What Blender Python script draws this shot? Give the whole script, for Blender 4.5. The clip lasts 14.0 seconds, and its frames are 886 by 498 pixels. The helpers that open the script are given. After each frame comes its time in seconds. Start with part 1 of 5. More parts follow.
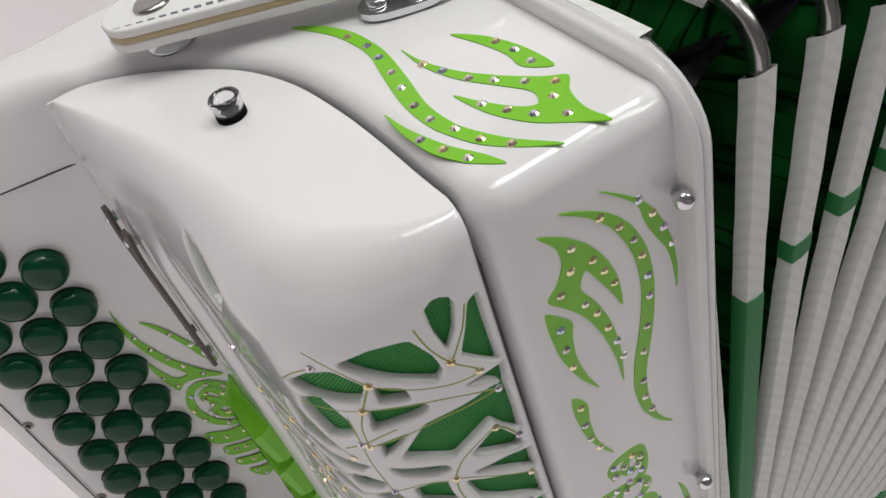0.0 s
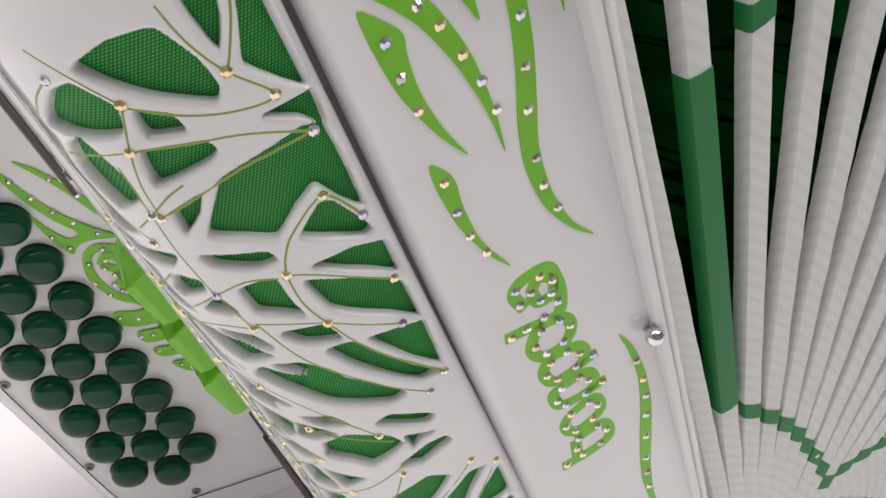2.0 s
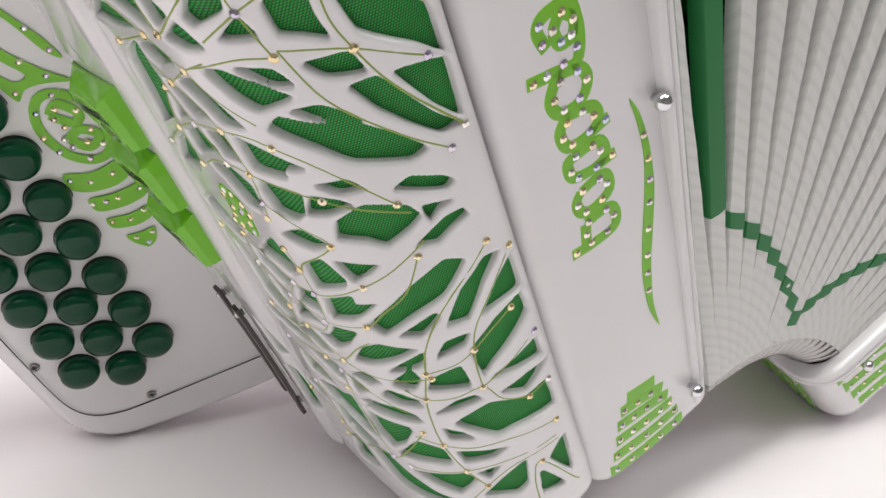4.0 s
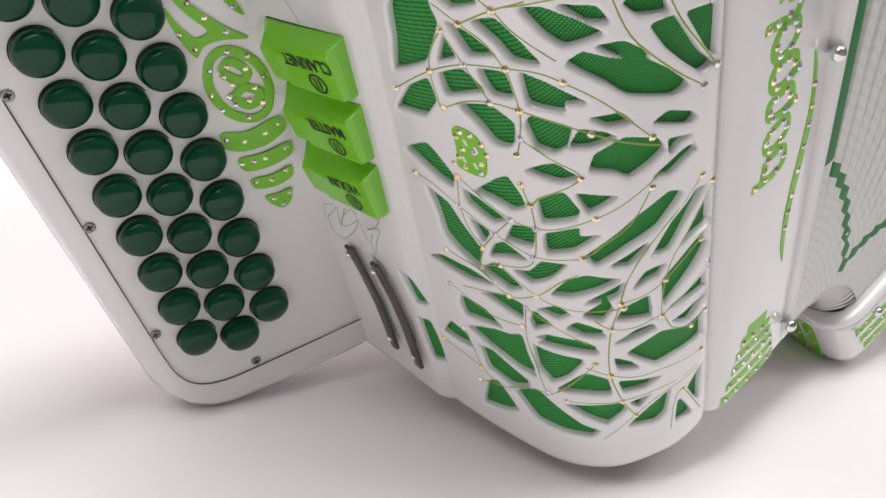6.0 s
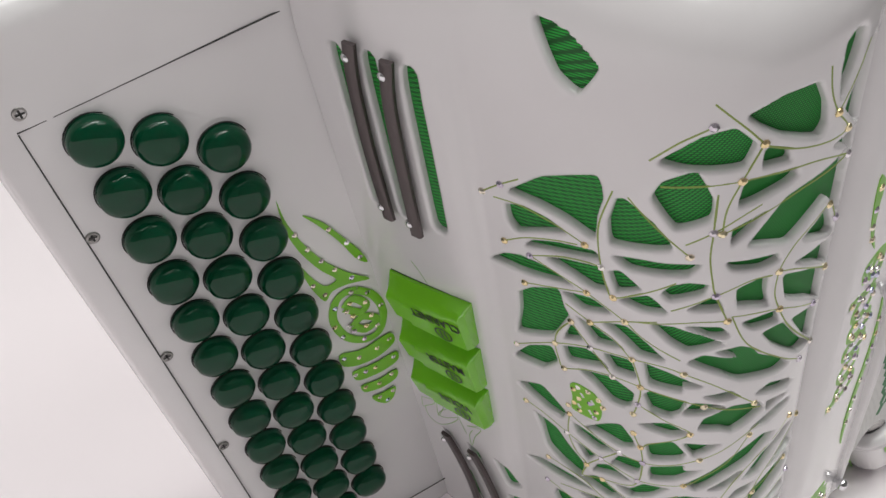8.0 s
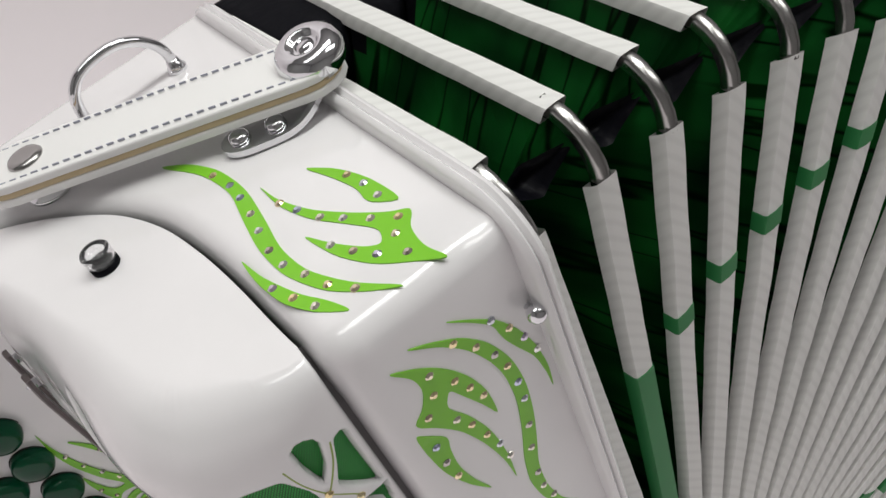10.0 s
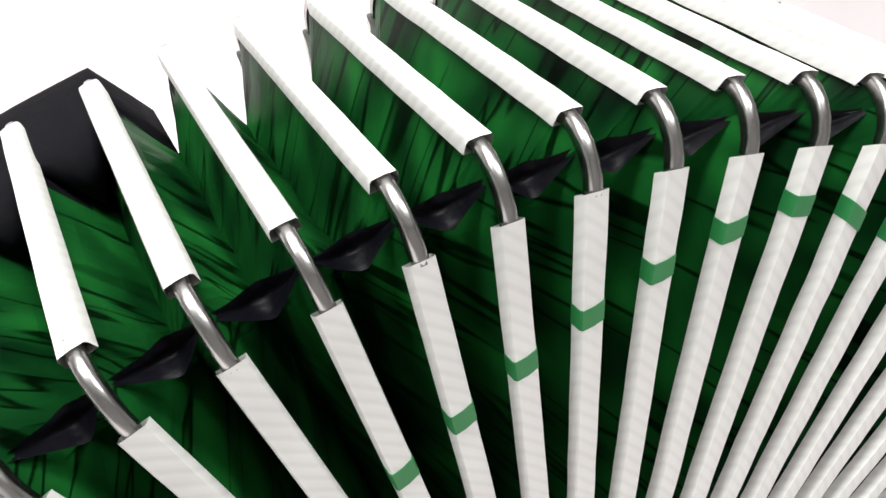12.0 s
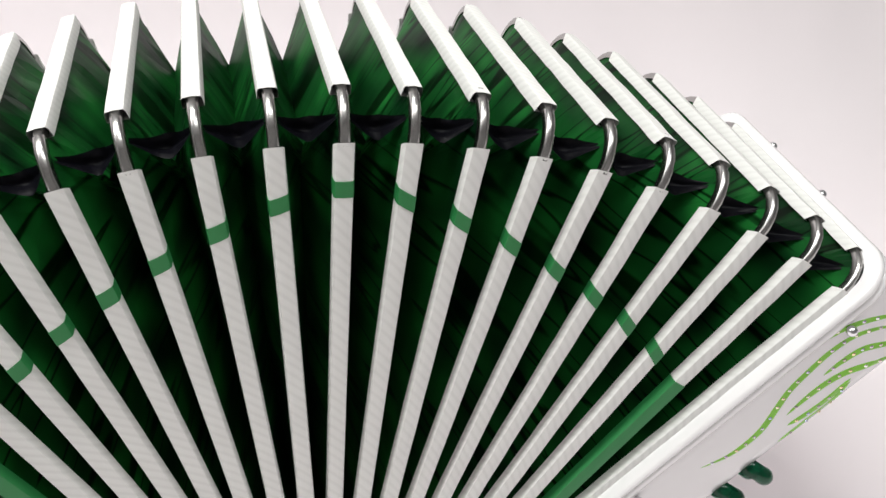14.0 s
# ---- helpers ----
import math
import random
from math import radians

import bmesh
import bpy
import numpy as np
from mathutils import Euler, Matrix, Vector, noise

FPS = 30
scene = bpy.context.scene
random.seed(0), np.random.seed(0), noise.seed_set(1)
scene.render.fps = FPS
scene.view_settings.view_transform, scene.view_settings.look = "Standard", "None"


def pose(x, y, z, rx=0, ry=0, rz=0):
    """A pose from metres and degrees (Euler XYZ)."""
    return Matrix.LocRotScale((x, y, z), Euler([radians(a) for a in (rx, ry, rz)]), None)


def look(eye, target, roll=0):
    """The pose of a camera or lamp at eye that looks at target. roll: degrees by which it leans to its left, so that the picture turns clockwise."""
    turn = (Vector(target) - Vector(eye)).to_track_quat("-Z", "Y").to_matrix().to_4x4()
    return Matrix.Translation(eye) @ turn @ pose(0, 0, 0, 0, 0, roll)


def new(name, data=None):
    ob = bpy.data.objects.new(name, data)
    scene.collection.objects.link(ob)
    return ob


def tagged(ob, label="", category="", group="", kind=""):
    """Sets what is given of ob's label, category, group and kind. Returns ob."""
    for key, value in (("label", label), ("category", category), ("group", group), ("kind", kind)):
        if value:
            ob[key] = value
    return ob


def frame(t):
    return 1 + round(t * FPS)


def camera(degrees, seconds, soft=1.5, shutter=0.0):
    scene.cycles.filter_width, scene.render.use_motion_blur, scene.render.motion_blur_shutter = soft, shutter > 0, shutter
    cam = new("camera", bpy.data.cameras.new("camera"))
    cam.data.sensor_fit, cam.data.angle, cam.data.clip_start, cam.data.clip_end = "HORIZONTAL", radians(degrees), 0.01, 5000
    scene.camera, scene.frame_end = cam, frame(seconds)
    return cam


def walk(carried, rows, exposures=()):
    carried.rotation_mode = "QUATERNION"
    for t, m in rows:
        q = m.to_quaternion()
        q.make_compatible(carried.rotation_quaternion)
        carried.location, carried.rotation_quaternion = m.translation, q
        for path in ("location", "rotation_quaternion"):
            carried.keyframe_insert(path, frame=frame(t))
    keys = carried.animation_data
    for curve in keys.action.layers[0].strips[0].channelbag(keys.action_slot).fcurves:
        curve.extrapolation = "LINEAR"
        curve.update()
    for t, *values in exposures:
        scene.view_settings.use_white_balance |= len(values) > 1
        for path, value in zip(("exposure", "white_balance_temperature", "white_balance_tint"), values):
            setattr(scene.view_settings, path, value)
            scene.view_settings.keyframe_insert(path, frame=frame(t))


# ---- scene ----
cam = camera(53.38, 14.0)
PATH = [
    (0, (0.0329, -0.0111, 0.3739), (0.2975, 0.3362, 0.1303), 8.74),
    (0.5, (0.0535, -0.0150, 0.3602), (0.2963, 0.3458, 0.1135), 7.59),
    (1, (0.0705, -0.0197, 0.3428), (0.3040, 0.3527, 0.1043), 7.09),
    (1.5, (0.0832, -0.0219, 0.3236), (0.3121, 0.3543, 0.0866), 6.61),
    (2, (0.0933, -0.0283, 0.3067), (0.3190, 0.3469, 0.0653), 6.05),
    (2.5, (0.1009, -0.0335, 0.2909), (0.3288, 0.3428, 0.0533), 5.91),
    (3, (0.0919, -0.0350, 0.2747), (0.3319, 0.3385, 0.0447), 6.02),
    (3.2, (0.0862, -0.0353, 0.2687), (0.3338, 0.3341, 0.0400), 6.13),
    (5.3, (0.0085, -0.0096, 0.2250), (0.3342, 0.2995, 0.0050), 7.73),
    (5.5, (-0.0026, -0.0031, 0.2238), (0.3289, 0.3020, 0.0070), 8.25),
    (6, (-0.0296, 0.0099, 0.2253), (0.3138, 0.3061, 0.0148), 9.30),
    (6.5, (-0.0500, 0.0292, 0.2293), (0.3036, 0.3156, 0.0222), 9.94),
    (7, (-0.0647, 0.0478, 0.2436), (0.2955, 0.3270, 0.0380), 9.81),
    (7.2, (-0.0679, 0.0541, 0.2538), (0.2919, 0.3334, 0.0476), 9.55),
    (9.3, (-0.0191, 0.0191, 0.3721), (0.2947, 0.3353, 0.1452), 5.65),
    (9.5, (0.0020, 0.0052, 0.3807), (0.3035, 0.3303, 0.1497), 5.23),
    (10, (0.0594, -0.0214, 0.4035), (0.3281, 0.3267, 0.1655), 2.94),
    (10.3, (0.0901, -0.0337, 0.4166), (0.3379, 0.3257, 0.1728), 1.78),
    (10.5, (0.1101, -0.0394, 0.4249), (0.3397, 0.3304, 0.1789), 0.82),
    (11, (0.1496, -0.0512, 0.4447), (0.3571, 0.3277, 0.1930), 0.33),
    (11.5, (0.1811, -0.0512, 0.4524), (0.3861, 0.3285, 0.1997), -0.24),
    (12, (0.1992, -0.0463, 0.4455), (0.3983, 0.3355, 0.1915), -1.58),
    (12.5, (0.2455, -0.0804, 0.4640), (0.4031, 0.3129, 0.1986), -2.14),
    (13, (0.2778, -0.1223, 0.4725), (0.4112, 0.2797, 0.2068), -2.78),
    (13.5, (0.3117, -0.1565, 0.4714), (0.4371, 0.2505, 0.2093), -3.66),
    (14, (0.3423, -0.1837, 0.4700), (0.4670, 0.2269, 0.2133), -4.42),
]
LEVEL = pose(0, 0, -0.0015, 0, -1.6, 0)
walk(cam, [(t, look(eye, target, roll)) for t, eye, target, roll in PATH], [(0, -0.75), (1, -0.4), (2, -0.2), (3, -0.18), (5.5, -0.18), (6.5, -0.22), (7.2, -0.35), (9.5, -0.87), (10.5, -0.25), (11, 0.1), (11.5, 0.3), (12.4, 0.6), (13.2, 0.35), (14, 0.05)])

# ---- light ----
world = bpy.data.worlds.new("world")
scene.world = world
world.use_nodes = True
world.node_tree.nodes["Background"].inputs[0].default_value = (0.9, 0.92, 1.0, 1)
world.node_tree.nodes["Background"].inputs[1].default_value = 0.1


def area_lamp(name, x, y, z, sx, sy, watts, colour):
    data = bpy.data.lights.new(name, "AREA")
    data.shape, data.size, data.size_y, data.energy, data.color = "RECTANGLE", sx, sy, watts, colour
    ob = new(name, data)
    ob.matrix_world = pose(x, y, z)
    return ob


area_lamp("ceiling_lamp_light", -0.85, -0.10, 1.72, 1.2, 0.4, 9, (0.97, 0.985, 0.95))
area_lamp("ceiling_lamp_light", -0.05, 0.00, 1.72, 1.2, 0.3, 21, (0.97, 0.985, 0.95))
area_lamp("ceiling_lamp_light", 0.75, -0.60, 1.72, 1.2, 0.4, 10, (0.97, 0.985, 0.95))


# ---- materials ----
def material(name, colour, rough=0.5, metal=0.0, coat=0.0):
    m = bpy.data.materials.new(name)
    m.use_nodes = True
    b = m.node_tree.nodes["Principled BSDF"]
    b.inputs["Base Color"].default_value = (*colour, 1)
    b.inputs["Roughness"].default_value = rough
    b.inputs["Metallic"].default_value = metal
    b.inputs["Coat Weight"].default_value = coat
    b.inputs["Coat Roughness"].default_value = 0.06
    return m


def node(m, kind, **values):
    n = m.node_tree.nodes.new(kind)
    for key, value in values.items():
        n.inputs[key].default_value = value
    return n


def link(m, a, out, b, inp):
    m.node_tree.links.new(a.outputs[out], b.inputs[inp])


def shader(m):
    return m.node_tree.nodes["Principled BSDF"]


def coords(m, scale=(1, 1, 1)):
    c = m.node_tree.nodes.new("ShaderNodeTexCoord")
    p = m.node_tree.nodes.new("ShaderNodeMapping")
    p.inputs["Scale"].default_value = scale
    link(m, c, "Object", p, "Vector")
    return p


def ramp(m, src, out, stops):
    r = m.node_tree.nodes.new("ShaderNodeValToRGB")
    e = r.color_ramp.elements
    while len(e) < len(stops):
        e.new(0.5)
    for k, (p, c) in zip(e, stops):
        k.position, k.color = p, (*c, 1)
    link(m, src, out, r, "Fac")
    return r


def bump(m, src, out, strength, distance):
    b = node(m, "ShaderNodeBump", Strength=strength, Distance=distance)
    link(m, src, out, b, "Height")
    link(m, b, "Normal", shader(m), "Normal")
    return b


WHITE = material("white_lacquer", (0.81, 0.79, 0.80), 0.2, 0, 0.8)
p = coords(WHITE)
n = node(WHITE, "ShaderNodeTexNoise", Scale=24.0, Detail=5.0)
link(WHITE, p, 0, n, "Vector")
r = ramp(WHITE, n, "Fac", [(0.3, (0.79, 0.77, 0.78)), (0.7, (0.83, 0.81, 0.82))])
link(WHITE, r, 0, shader(WHITE), "Base Color")

GREEN = material("pearl_green", (0.02, 0.2, 0.04), 0.40, 0, 0.04)
shader(GREEN).inputs["Specular IOR Level"].default_value = 0.06
q = node(GREEN, "ShaderNodeUVMap")
q.uv_map = "sheet"


def streaks(scale, turn, detail, distortion):
    """Noise drawn out across the sheet, slanted by turn degrees."""
    p = node(GREEN, "ShaderNodeMapping", Scale=scale, Rotation=(0, 0, radians(turn)))
    link(GREEN, q, 0, p, "Vector")
    n = node(GREEN, "ShaderNodeTexNoise", Scale=1.0, Detail=detail, Roughness=0.6, Distortion=distortion)
    link(GREEN, p, 0, n, "Vector")
    return n


n = streaks((0.35, 0.3, 1), 5, 1.2, 0.3)
r = ramp(GREEN, n, "Fac", [(0.28, (0.0012, 0.012, 0.004)), (0.40, (0.003, 0.036, 0.008)), (0.55, (0.006, 0.074, 0.014)), (0.72, (0.012, 0.145, 0.025))])
n2 = streaks((0.5, 0.06, 1), 3, 2.0, 0.3)
r2 = ramp(GREEN, n2, "Fac", [(0.34, (0.15, 0.17, 0.16)), (0.37, (1, 1, 1)), (0.50, (1, 1, 1)), (0.515, (0.10, 0.12, 0.11)), (0.525, (0.10, 0.12, 0.11)), (0.54, (1, 1, 1))])
mix = GREEN.node_tree.nodes.new("ShaderNodeMix")
mix.data_type, mix.blend_type = "RGBA", "MULTIPLY"
mix.inputs[0].default_value = 1.0
GREEN.node_tree.links.new(r.outputs[0], mix.inputs[6])
GREEN.node_tree.links.new(r2.outputs[0], mix.inputs[7])
GREEN.node_tree.links.new(mix.outputs[2], shader(GREEN).inputs["Base Color"])
n3 = streaks((1.0, 0.3, 1), 3, 1.5, 0.4)
bump(GREEN, n3, "Fac", 0.16, 0.0012)

BLACK = material("black_leather", (0.006, 0.006, 0.008), 0.7)
shader(BLACK).inputs["Specular IOR Level"].default_value = 0.04
p = coords(BLACK)
n = node(BLACK, "ShaderNodeTexNoise", Scale=220.0, Detail=4.0)
link(BLACK, p, 0, n, "Vector")
bump(BLACK, n, "Fac", 0.4, 0.001)
GUSSET = material("gusset_leather", (0.003, 0.003, 0.005), 0.45)
shader(GUSSET).inputs["Specular IOR Level"].default_value = 0.1
p = coords(GUSSET)
n = node(GUSSET, "ShaderNodeTexNoise", Scale=160.0, Detail=3.0)
link(GUSSET, p, 0, n, "Vector")
bump(GUSSET, n, "Fac", 0.3, 0.002)
TAPE = material("white_tape", (0.80, 0.79, 0.76), 0.6)
BAND = material("green_band", (0.014, 0.18, 0.045), 0.55)
CHROME = material("chrome", (0.75, 0.75, 0.77), 0.08, 1.0)
STEEL = material("worn_nickel", (0.44, 0.43, 0.42), 0.25, 1.0)
SCREW = material("dull_steel", (0.32, 0.31, 0.30), 0.4, 0.9)
LIME = material("lime_vinyl", (0.20, 0.55, 0.02), 0.35)
CLOTH = material("white_cloth", (0.91, 0.85, 0.875), 0.85)
WOOD = material("table_wood", (0.22, 0.14, 0.08), 0.5)
WALL = material("wall_paint", (0.50, 0.49, 0.49), 0.9)
CEILING = material("ceiling_paint", (0.8, 0.8, 0.8), 0.9)
GLASS = material("green_button", (0.002, 0.085, 0.036), 0.05)
shader(GLASS).inputs["IOR"].default_value = 1.38
shader(GLASS).inputs["Transmission Weight"].default_value = 0.65
VEIN = material("olive_vein", (0.27, 0.36, 0.07), 0.4)
LINE = material("drawn_green", (0.25, 0.42, 0.15), 0.45)
SWITCH = material("lime_plastic", (0.20, 0.60, 0.02), 0.25, 0, 0.3)
INK = material("black_ink", (0.01, 0.015, 0.01), 0.5)
LEATHER = material("white_leather", (0.80, 0.79, 0.78), 0.5)
CREAM = material("cream_core", (0.55, 0.43, 0.26), 0.7)
THREAD = material("grey_thread", (0.36, 0.37, 0.44), 0.8)
CLEARPLASTIC = material("clear_plastic", (0.97, 0.97, 0.98), 0.03)
shader(CLEARPLASTIC).inputs["Transmission Weight"].default_value = 0.97
SEAMSHADE = material("seam_grey", (0.15, 0.14, 0.14), 0.7)
DARK = material("dark_gap", (0.02, 0.02, 0.02), 0.6)
MESHCLOTH = material("green_mesh_cloth", (0.01, 0.22, 0.03), 0.6)
STEELDARK = material("dark_bar", (0.10, 0.08, 0.08), 0.35, 0.4)
CLEAR = material("clear_gem", (0.95, 0.95, 0.95), 0.03)
shader(CLEAR).inputs["Transmission Weight"].default_value = 0.0
shader(CLEAR).inputs["Metallic"].default_value = 0.9

# ribbed tape
p = coords(TAPE)
w = TAPE.node_tree.nodes.new("ShaderNodeTexWave")
w.wave_type, w.bands_direction = "BANDS", "DIAGONAL"
w.inputs["Scale"].default_value, w.inputs["Distortion"].default_value, w.inputs["Detail"].default_value = 115.0, 0.7, 2.0
link(TAPE, p, 0, w, "Vector")
r = ramp(TAPE, w, "Fac", [(0.0, (0.69, 0.685, 0.665)), (0.6, (0.74, 0.735, 0.715))])
link(TAPE, r, 0, shader(TAPE), "Base Color")
bump(TAPE, w, "Fac", 0.16, 0.0004)
# woven cloth: two crossed sets of threads
p = coords(MESHCLOTH)
waves = []
for turn in ((0, 0, 0), (0, radians(62), 0)):
    q = MESHCLOTH.node_tree.nodes.new("ShaderNodeMapping")
    q.inputs["Rotation"].default_value = turn
    link(MESHCLOTH, p, 0, q, "Vector")
    w = MESHCLOTH.node_tree.nodes.new("ShaderNodeTexWave")
    w.bands_direction = "Z"
    w.inputs["Scale"].default_value, w.inputs["Distortion"].default_value = 520.0, 0.3
    link(MESHCLOTH, q, 0, w, "Vector")
    waves.append(w)
mix = MESHCLOTH.node_tree.nodes.new("ShaderNodeMath")
mix.operation = "MULTIPLY"
for k in range(2):
    MESHCLOTH.node_tree.links.new(waves[k].outputs["Fac"], mix.inputs[k])
r = ramp(MESHCLOTH, mix, 0, [(0.05, (0.003, 0.10, 0.012)), (0.5, (0.02, 0.46, 0.05))])
link(MESHCLOTH, r, 0, shader(MESHCLOTH), "Base Color")
bump(MESHCLOTH, mix, 0, 0.4, 0.0003)
# rhinestones: each catches a tint of its own
GOLDSTONE = material("warm_gem", (0.9, 0.7, 0.35), 0.05, 0.9)
q = GOLDSTONE.node_tree.nodes.new("ShaderNodeObjectInfo")
r = ramp(GOLDSTONE, q, "Random", [(0.0, (0.92, 0.82, 0.55)), (0.55, (0.85, 0.68, 0.36)), (0.7, (0.9, 0.88, 0.85)), (0.92, (0.62, 0.55, 0.68))])
link(GOLDSTONE, r, 0, shader(GOLDSTONE), "Base Color")
q = CLEAR.node_tree.nodes.new("ShaderNodeObjectInfo")
r = ramp(CLEAR, q, "Random", [(0.0, (0.9, 0.9, 0.92)), (0.3, (0.95, 0.78, 0.45)), (0.5, (0.55, 0.5, 0.5)), (0.7, (0.9, 0.85, 0.7)), (0.85, (0.6, 0.66, 0.85)), (0.95, (0.75, 0.62, 0.75))])
link(CLEAR, r, 0, shader(CLEAR), "Base Color")

# ---- frames of the accordion ----
# The fan's frame stands on the table with its depth along y; the treble case leans 33 degrees to the side in it.
TURN = Matrix(((0.99101, 0.0, 0.13379), (0.00662, 0.99877, -0.04904), (-0.13362, 0.04949, 0.98980))).to_4x4()
FAN = LEVEL @ Matrix.Translation((0.18864, 0.09944, 0.29279)) @ TURN
TREBLE = FAN @ Matrix.Rotation(radians(-33), 4, "Y")


def curve(u, *terms):
    return sum(c * u ** k for k, c in enumerate(terms))


def strip_pose(i):
    """Where the bellows strip i stands: they fan out on an arc, and the far ones lean and turn towards the front."""
    u = i / 9 - 1
    a = curve(u, 1.992, 34.470, 1.591, 0.181, -0.313)
    out = curve(u, -4.08, -20.97, -18.76) / 1000
    lean, yaw = curve(u, -0.195, 4.475, 3.538), curve(u, -6.310, -4.297, 3.335)
    m = Matrix.Translation((0.1954 + 0.3896 * math.sin(radians(a)), out, -0.3040 + 0.3896 * math.cos(radians(a))))
    m = m @ Matrix.Rotation(radians(a - 2.7 * max(0.0, 1 - i / 6)), 4, "Y")
    return m @ Matrix.Rotation(radians(lean), 4, "X") @ Matrix.Rotation(radians(yaw), 4, "Z")


BASS = FAN @ strip_pose(18) @ Matrix.Translation((0, 0.004, 0))


def part(name, verts, faces, mat, parent, label="", smooth=True, scale=0.001, m=None, mats=(), index=None):
    me = bpy.data.meshes.new(name)
    me.from_pydata([(x * scale, y * scale, z * scale) for x, y, z in verts], [], faces)
    for k in (mat, *mats):
        me.materials.append(k)
    if smooth:
        me.polygons.foreach_set("use_smooth", [True] * len(me.polygons))
    if index is not None:
        me.polygons.foreach_set("material_index", index)
    me.update()
    ob = new(name, me)
    ob.parent = parent
    if m is not None:
        ob.matrix_local = m
    if label:
        tagged(ob, label)
    return ob


def sharp(ob, degrees=35):
    me = ob.data
    me.set_sharp_from_angle(angle=radians(degrees))
    return ob


def sweep(path, section, closed=False):
    """Carry a closed section of (x, outward) along a path of (y, z, ny, nz)."""
    verts, faces, k = [], [], len(section)
    for y, z, ny, nz in path:
        for a, b in section:
            verts.append((a, y + b * ny, z + b * nz))
    n = len(path)
    for i in range(n if closed else n - 1):
        for j in range(k):
            a, b = i * k + j, i * k + (j + 1) % k
            c, d = ((i + 1) % n) * k + (j + 1) % k, ((i + 1) % n) * k + j
            faces.append((a, b, c, d))
    if not closed:
        faces.append(tuple(range(k - 1, -1, -1)))
        faces.append(tuple(range((n - 1) * k, n * k)))
    return verts, faces


def rect_sides(y0, y1, z0, z1, r, steps=6):
    """Four straight sides and four corner arcs of a rounded rectangle, each a path."""
    arcs, sides = [], []
    for cy, cz, a0 in ((y0 + r, z1 - r, 180), (y1 - r, z1 - r, 90), (y1 - r, z0 + r, 0), (y0 + r, z0 + r, -90)):
        arc = []
        for i in range(steps + 1):
            a = radians(a0 - 90 * i / steps)
            arc.append((cy + r * math.cos(a), cz + r * math.sin(a), math.cos(a), math.sin(a)))
        arcs.append(arc)
    sides = [[arcs[3][-1], arcs[0][0]], [arcs[0][-1], arcs[1][0]], [arcs[1][-1], arcs[2][0]], [arcs[2][-1], arcs[3][0]]]
    return sides, arcs


def normals2d(poly):
    out = []
    n = len(poly)
    for i in range(n):
        (ax, ay), (bx, by), (cx, cy) = poly[i - 1], poly[i], poly[(i + 1) % n]
        d1 = Vector((bx - ax, by - ay)).normalized()
        d2 = Vector((cx - bx, cy - by)).normalized()
        n1, n2 = Vector((-d1.y, d1.x)), Vector((-d2.y, d2.x))
        v = (n1 + n2)
        v = v / max(0.4, v.dot(n1)) if v.length > 1e-6 else n1
        out.append((v.x, v.y))
    return out


def area(poly):
    return sum(a[0] * b[1] - b[0] * a[1] for a, b in zip(poly, poly[1:] + poly[:1]))


def prism(poly, z0, z1, r0, r1, steps=5, levels=1):
    """A counter-clockwise outline raised from z0 to z1 with rounded edges of radius r0 below and r1 above."""
    nn = normals2d(poly)
    rings = []
    if r0 > 0:
        for i in range(steps + 1):
            a = radians(90 * i / steps)
            rings.append((r0 * (1 - math.sin(a)), z0 + r0 * (1 - math.cos(a))))
    else:
        rings.append((0, z0))
    rings += [(0, z0 + r0 + (z1 - r1 - z0 - r0) * k / levels) for k in range(1, levels)]
    if r1 > 0:
        for i in range(steps + 1):
            a = radians(90 * i / steps)
            rings.append((r1 * (1 - math.cos(a)), z1 - r1 * (1 - math.sin(a))))
    else:
        rings.append((0, z1))
    verts, faces, k = [], [], len(poly)
    for inset, z in rings:
        for (x, y), (nx, ny) in zip(poly, nn):
            verts.append((x + nx * inset, y + ny * inset, z))
    for i in range(len(rings) - 1):
        for j in range(k):
            faces.append((i * k + j, i * k + (j + 1) % k, (i + 1) * k + (j + 1) % k, (i + 1) * k + j))
    faces.append(tuple(range(k - 1, -1, -1)))
    faces.append(tuple(range((len(rings) - 1) * k, len(rings) * k)))
    return verts, faces


def smooth_line(points, per=6):
    """A Catmull-Rom line through points of any dimension."""
    out = []
    n = len(points)
    for i in range(n - 1):
        p0, p1, p2, p3 = (Vector(points[max(0, min(n - 1, j))]) for j in (i - 1, i, i + 1, i + 2))
        for s in range(per):
            t = s / per
            out.append(0.5 * ((2 * p1) + (p2 - p0) * t + (2 * p0 - 5 * p1 + 4 * p2 - p3) * t * t + (3 * p1 - p0 - 3 * p2 + p3) * t ** 3))
    out.append(Vector(points[-1]))
    return out


# ---- the room ----
def box_part(name, x0, x1, y0, y1, z0, z1, mat, label, kind="structure"):
    v = [(x, y, z) for z in (z0, z1) for y in (y0, y1) for x in (x0, x1)]
    f = [(0, 2, 3, 1), (4, 5, 7, 6), (0, 1, 5, 4), (2, 6, 7, 3), (1, 3, 7, 5), (0, 4, 6, 2)]
    ob = part(name, v, f, mat, None, smooth=False, scale=1)
    return tagged(ob, label, kind=kind)


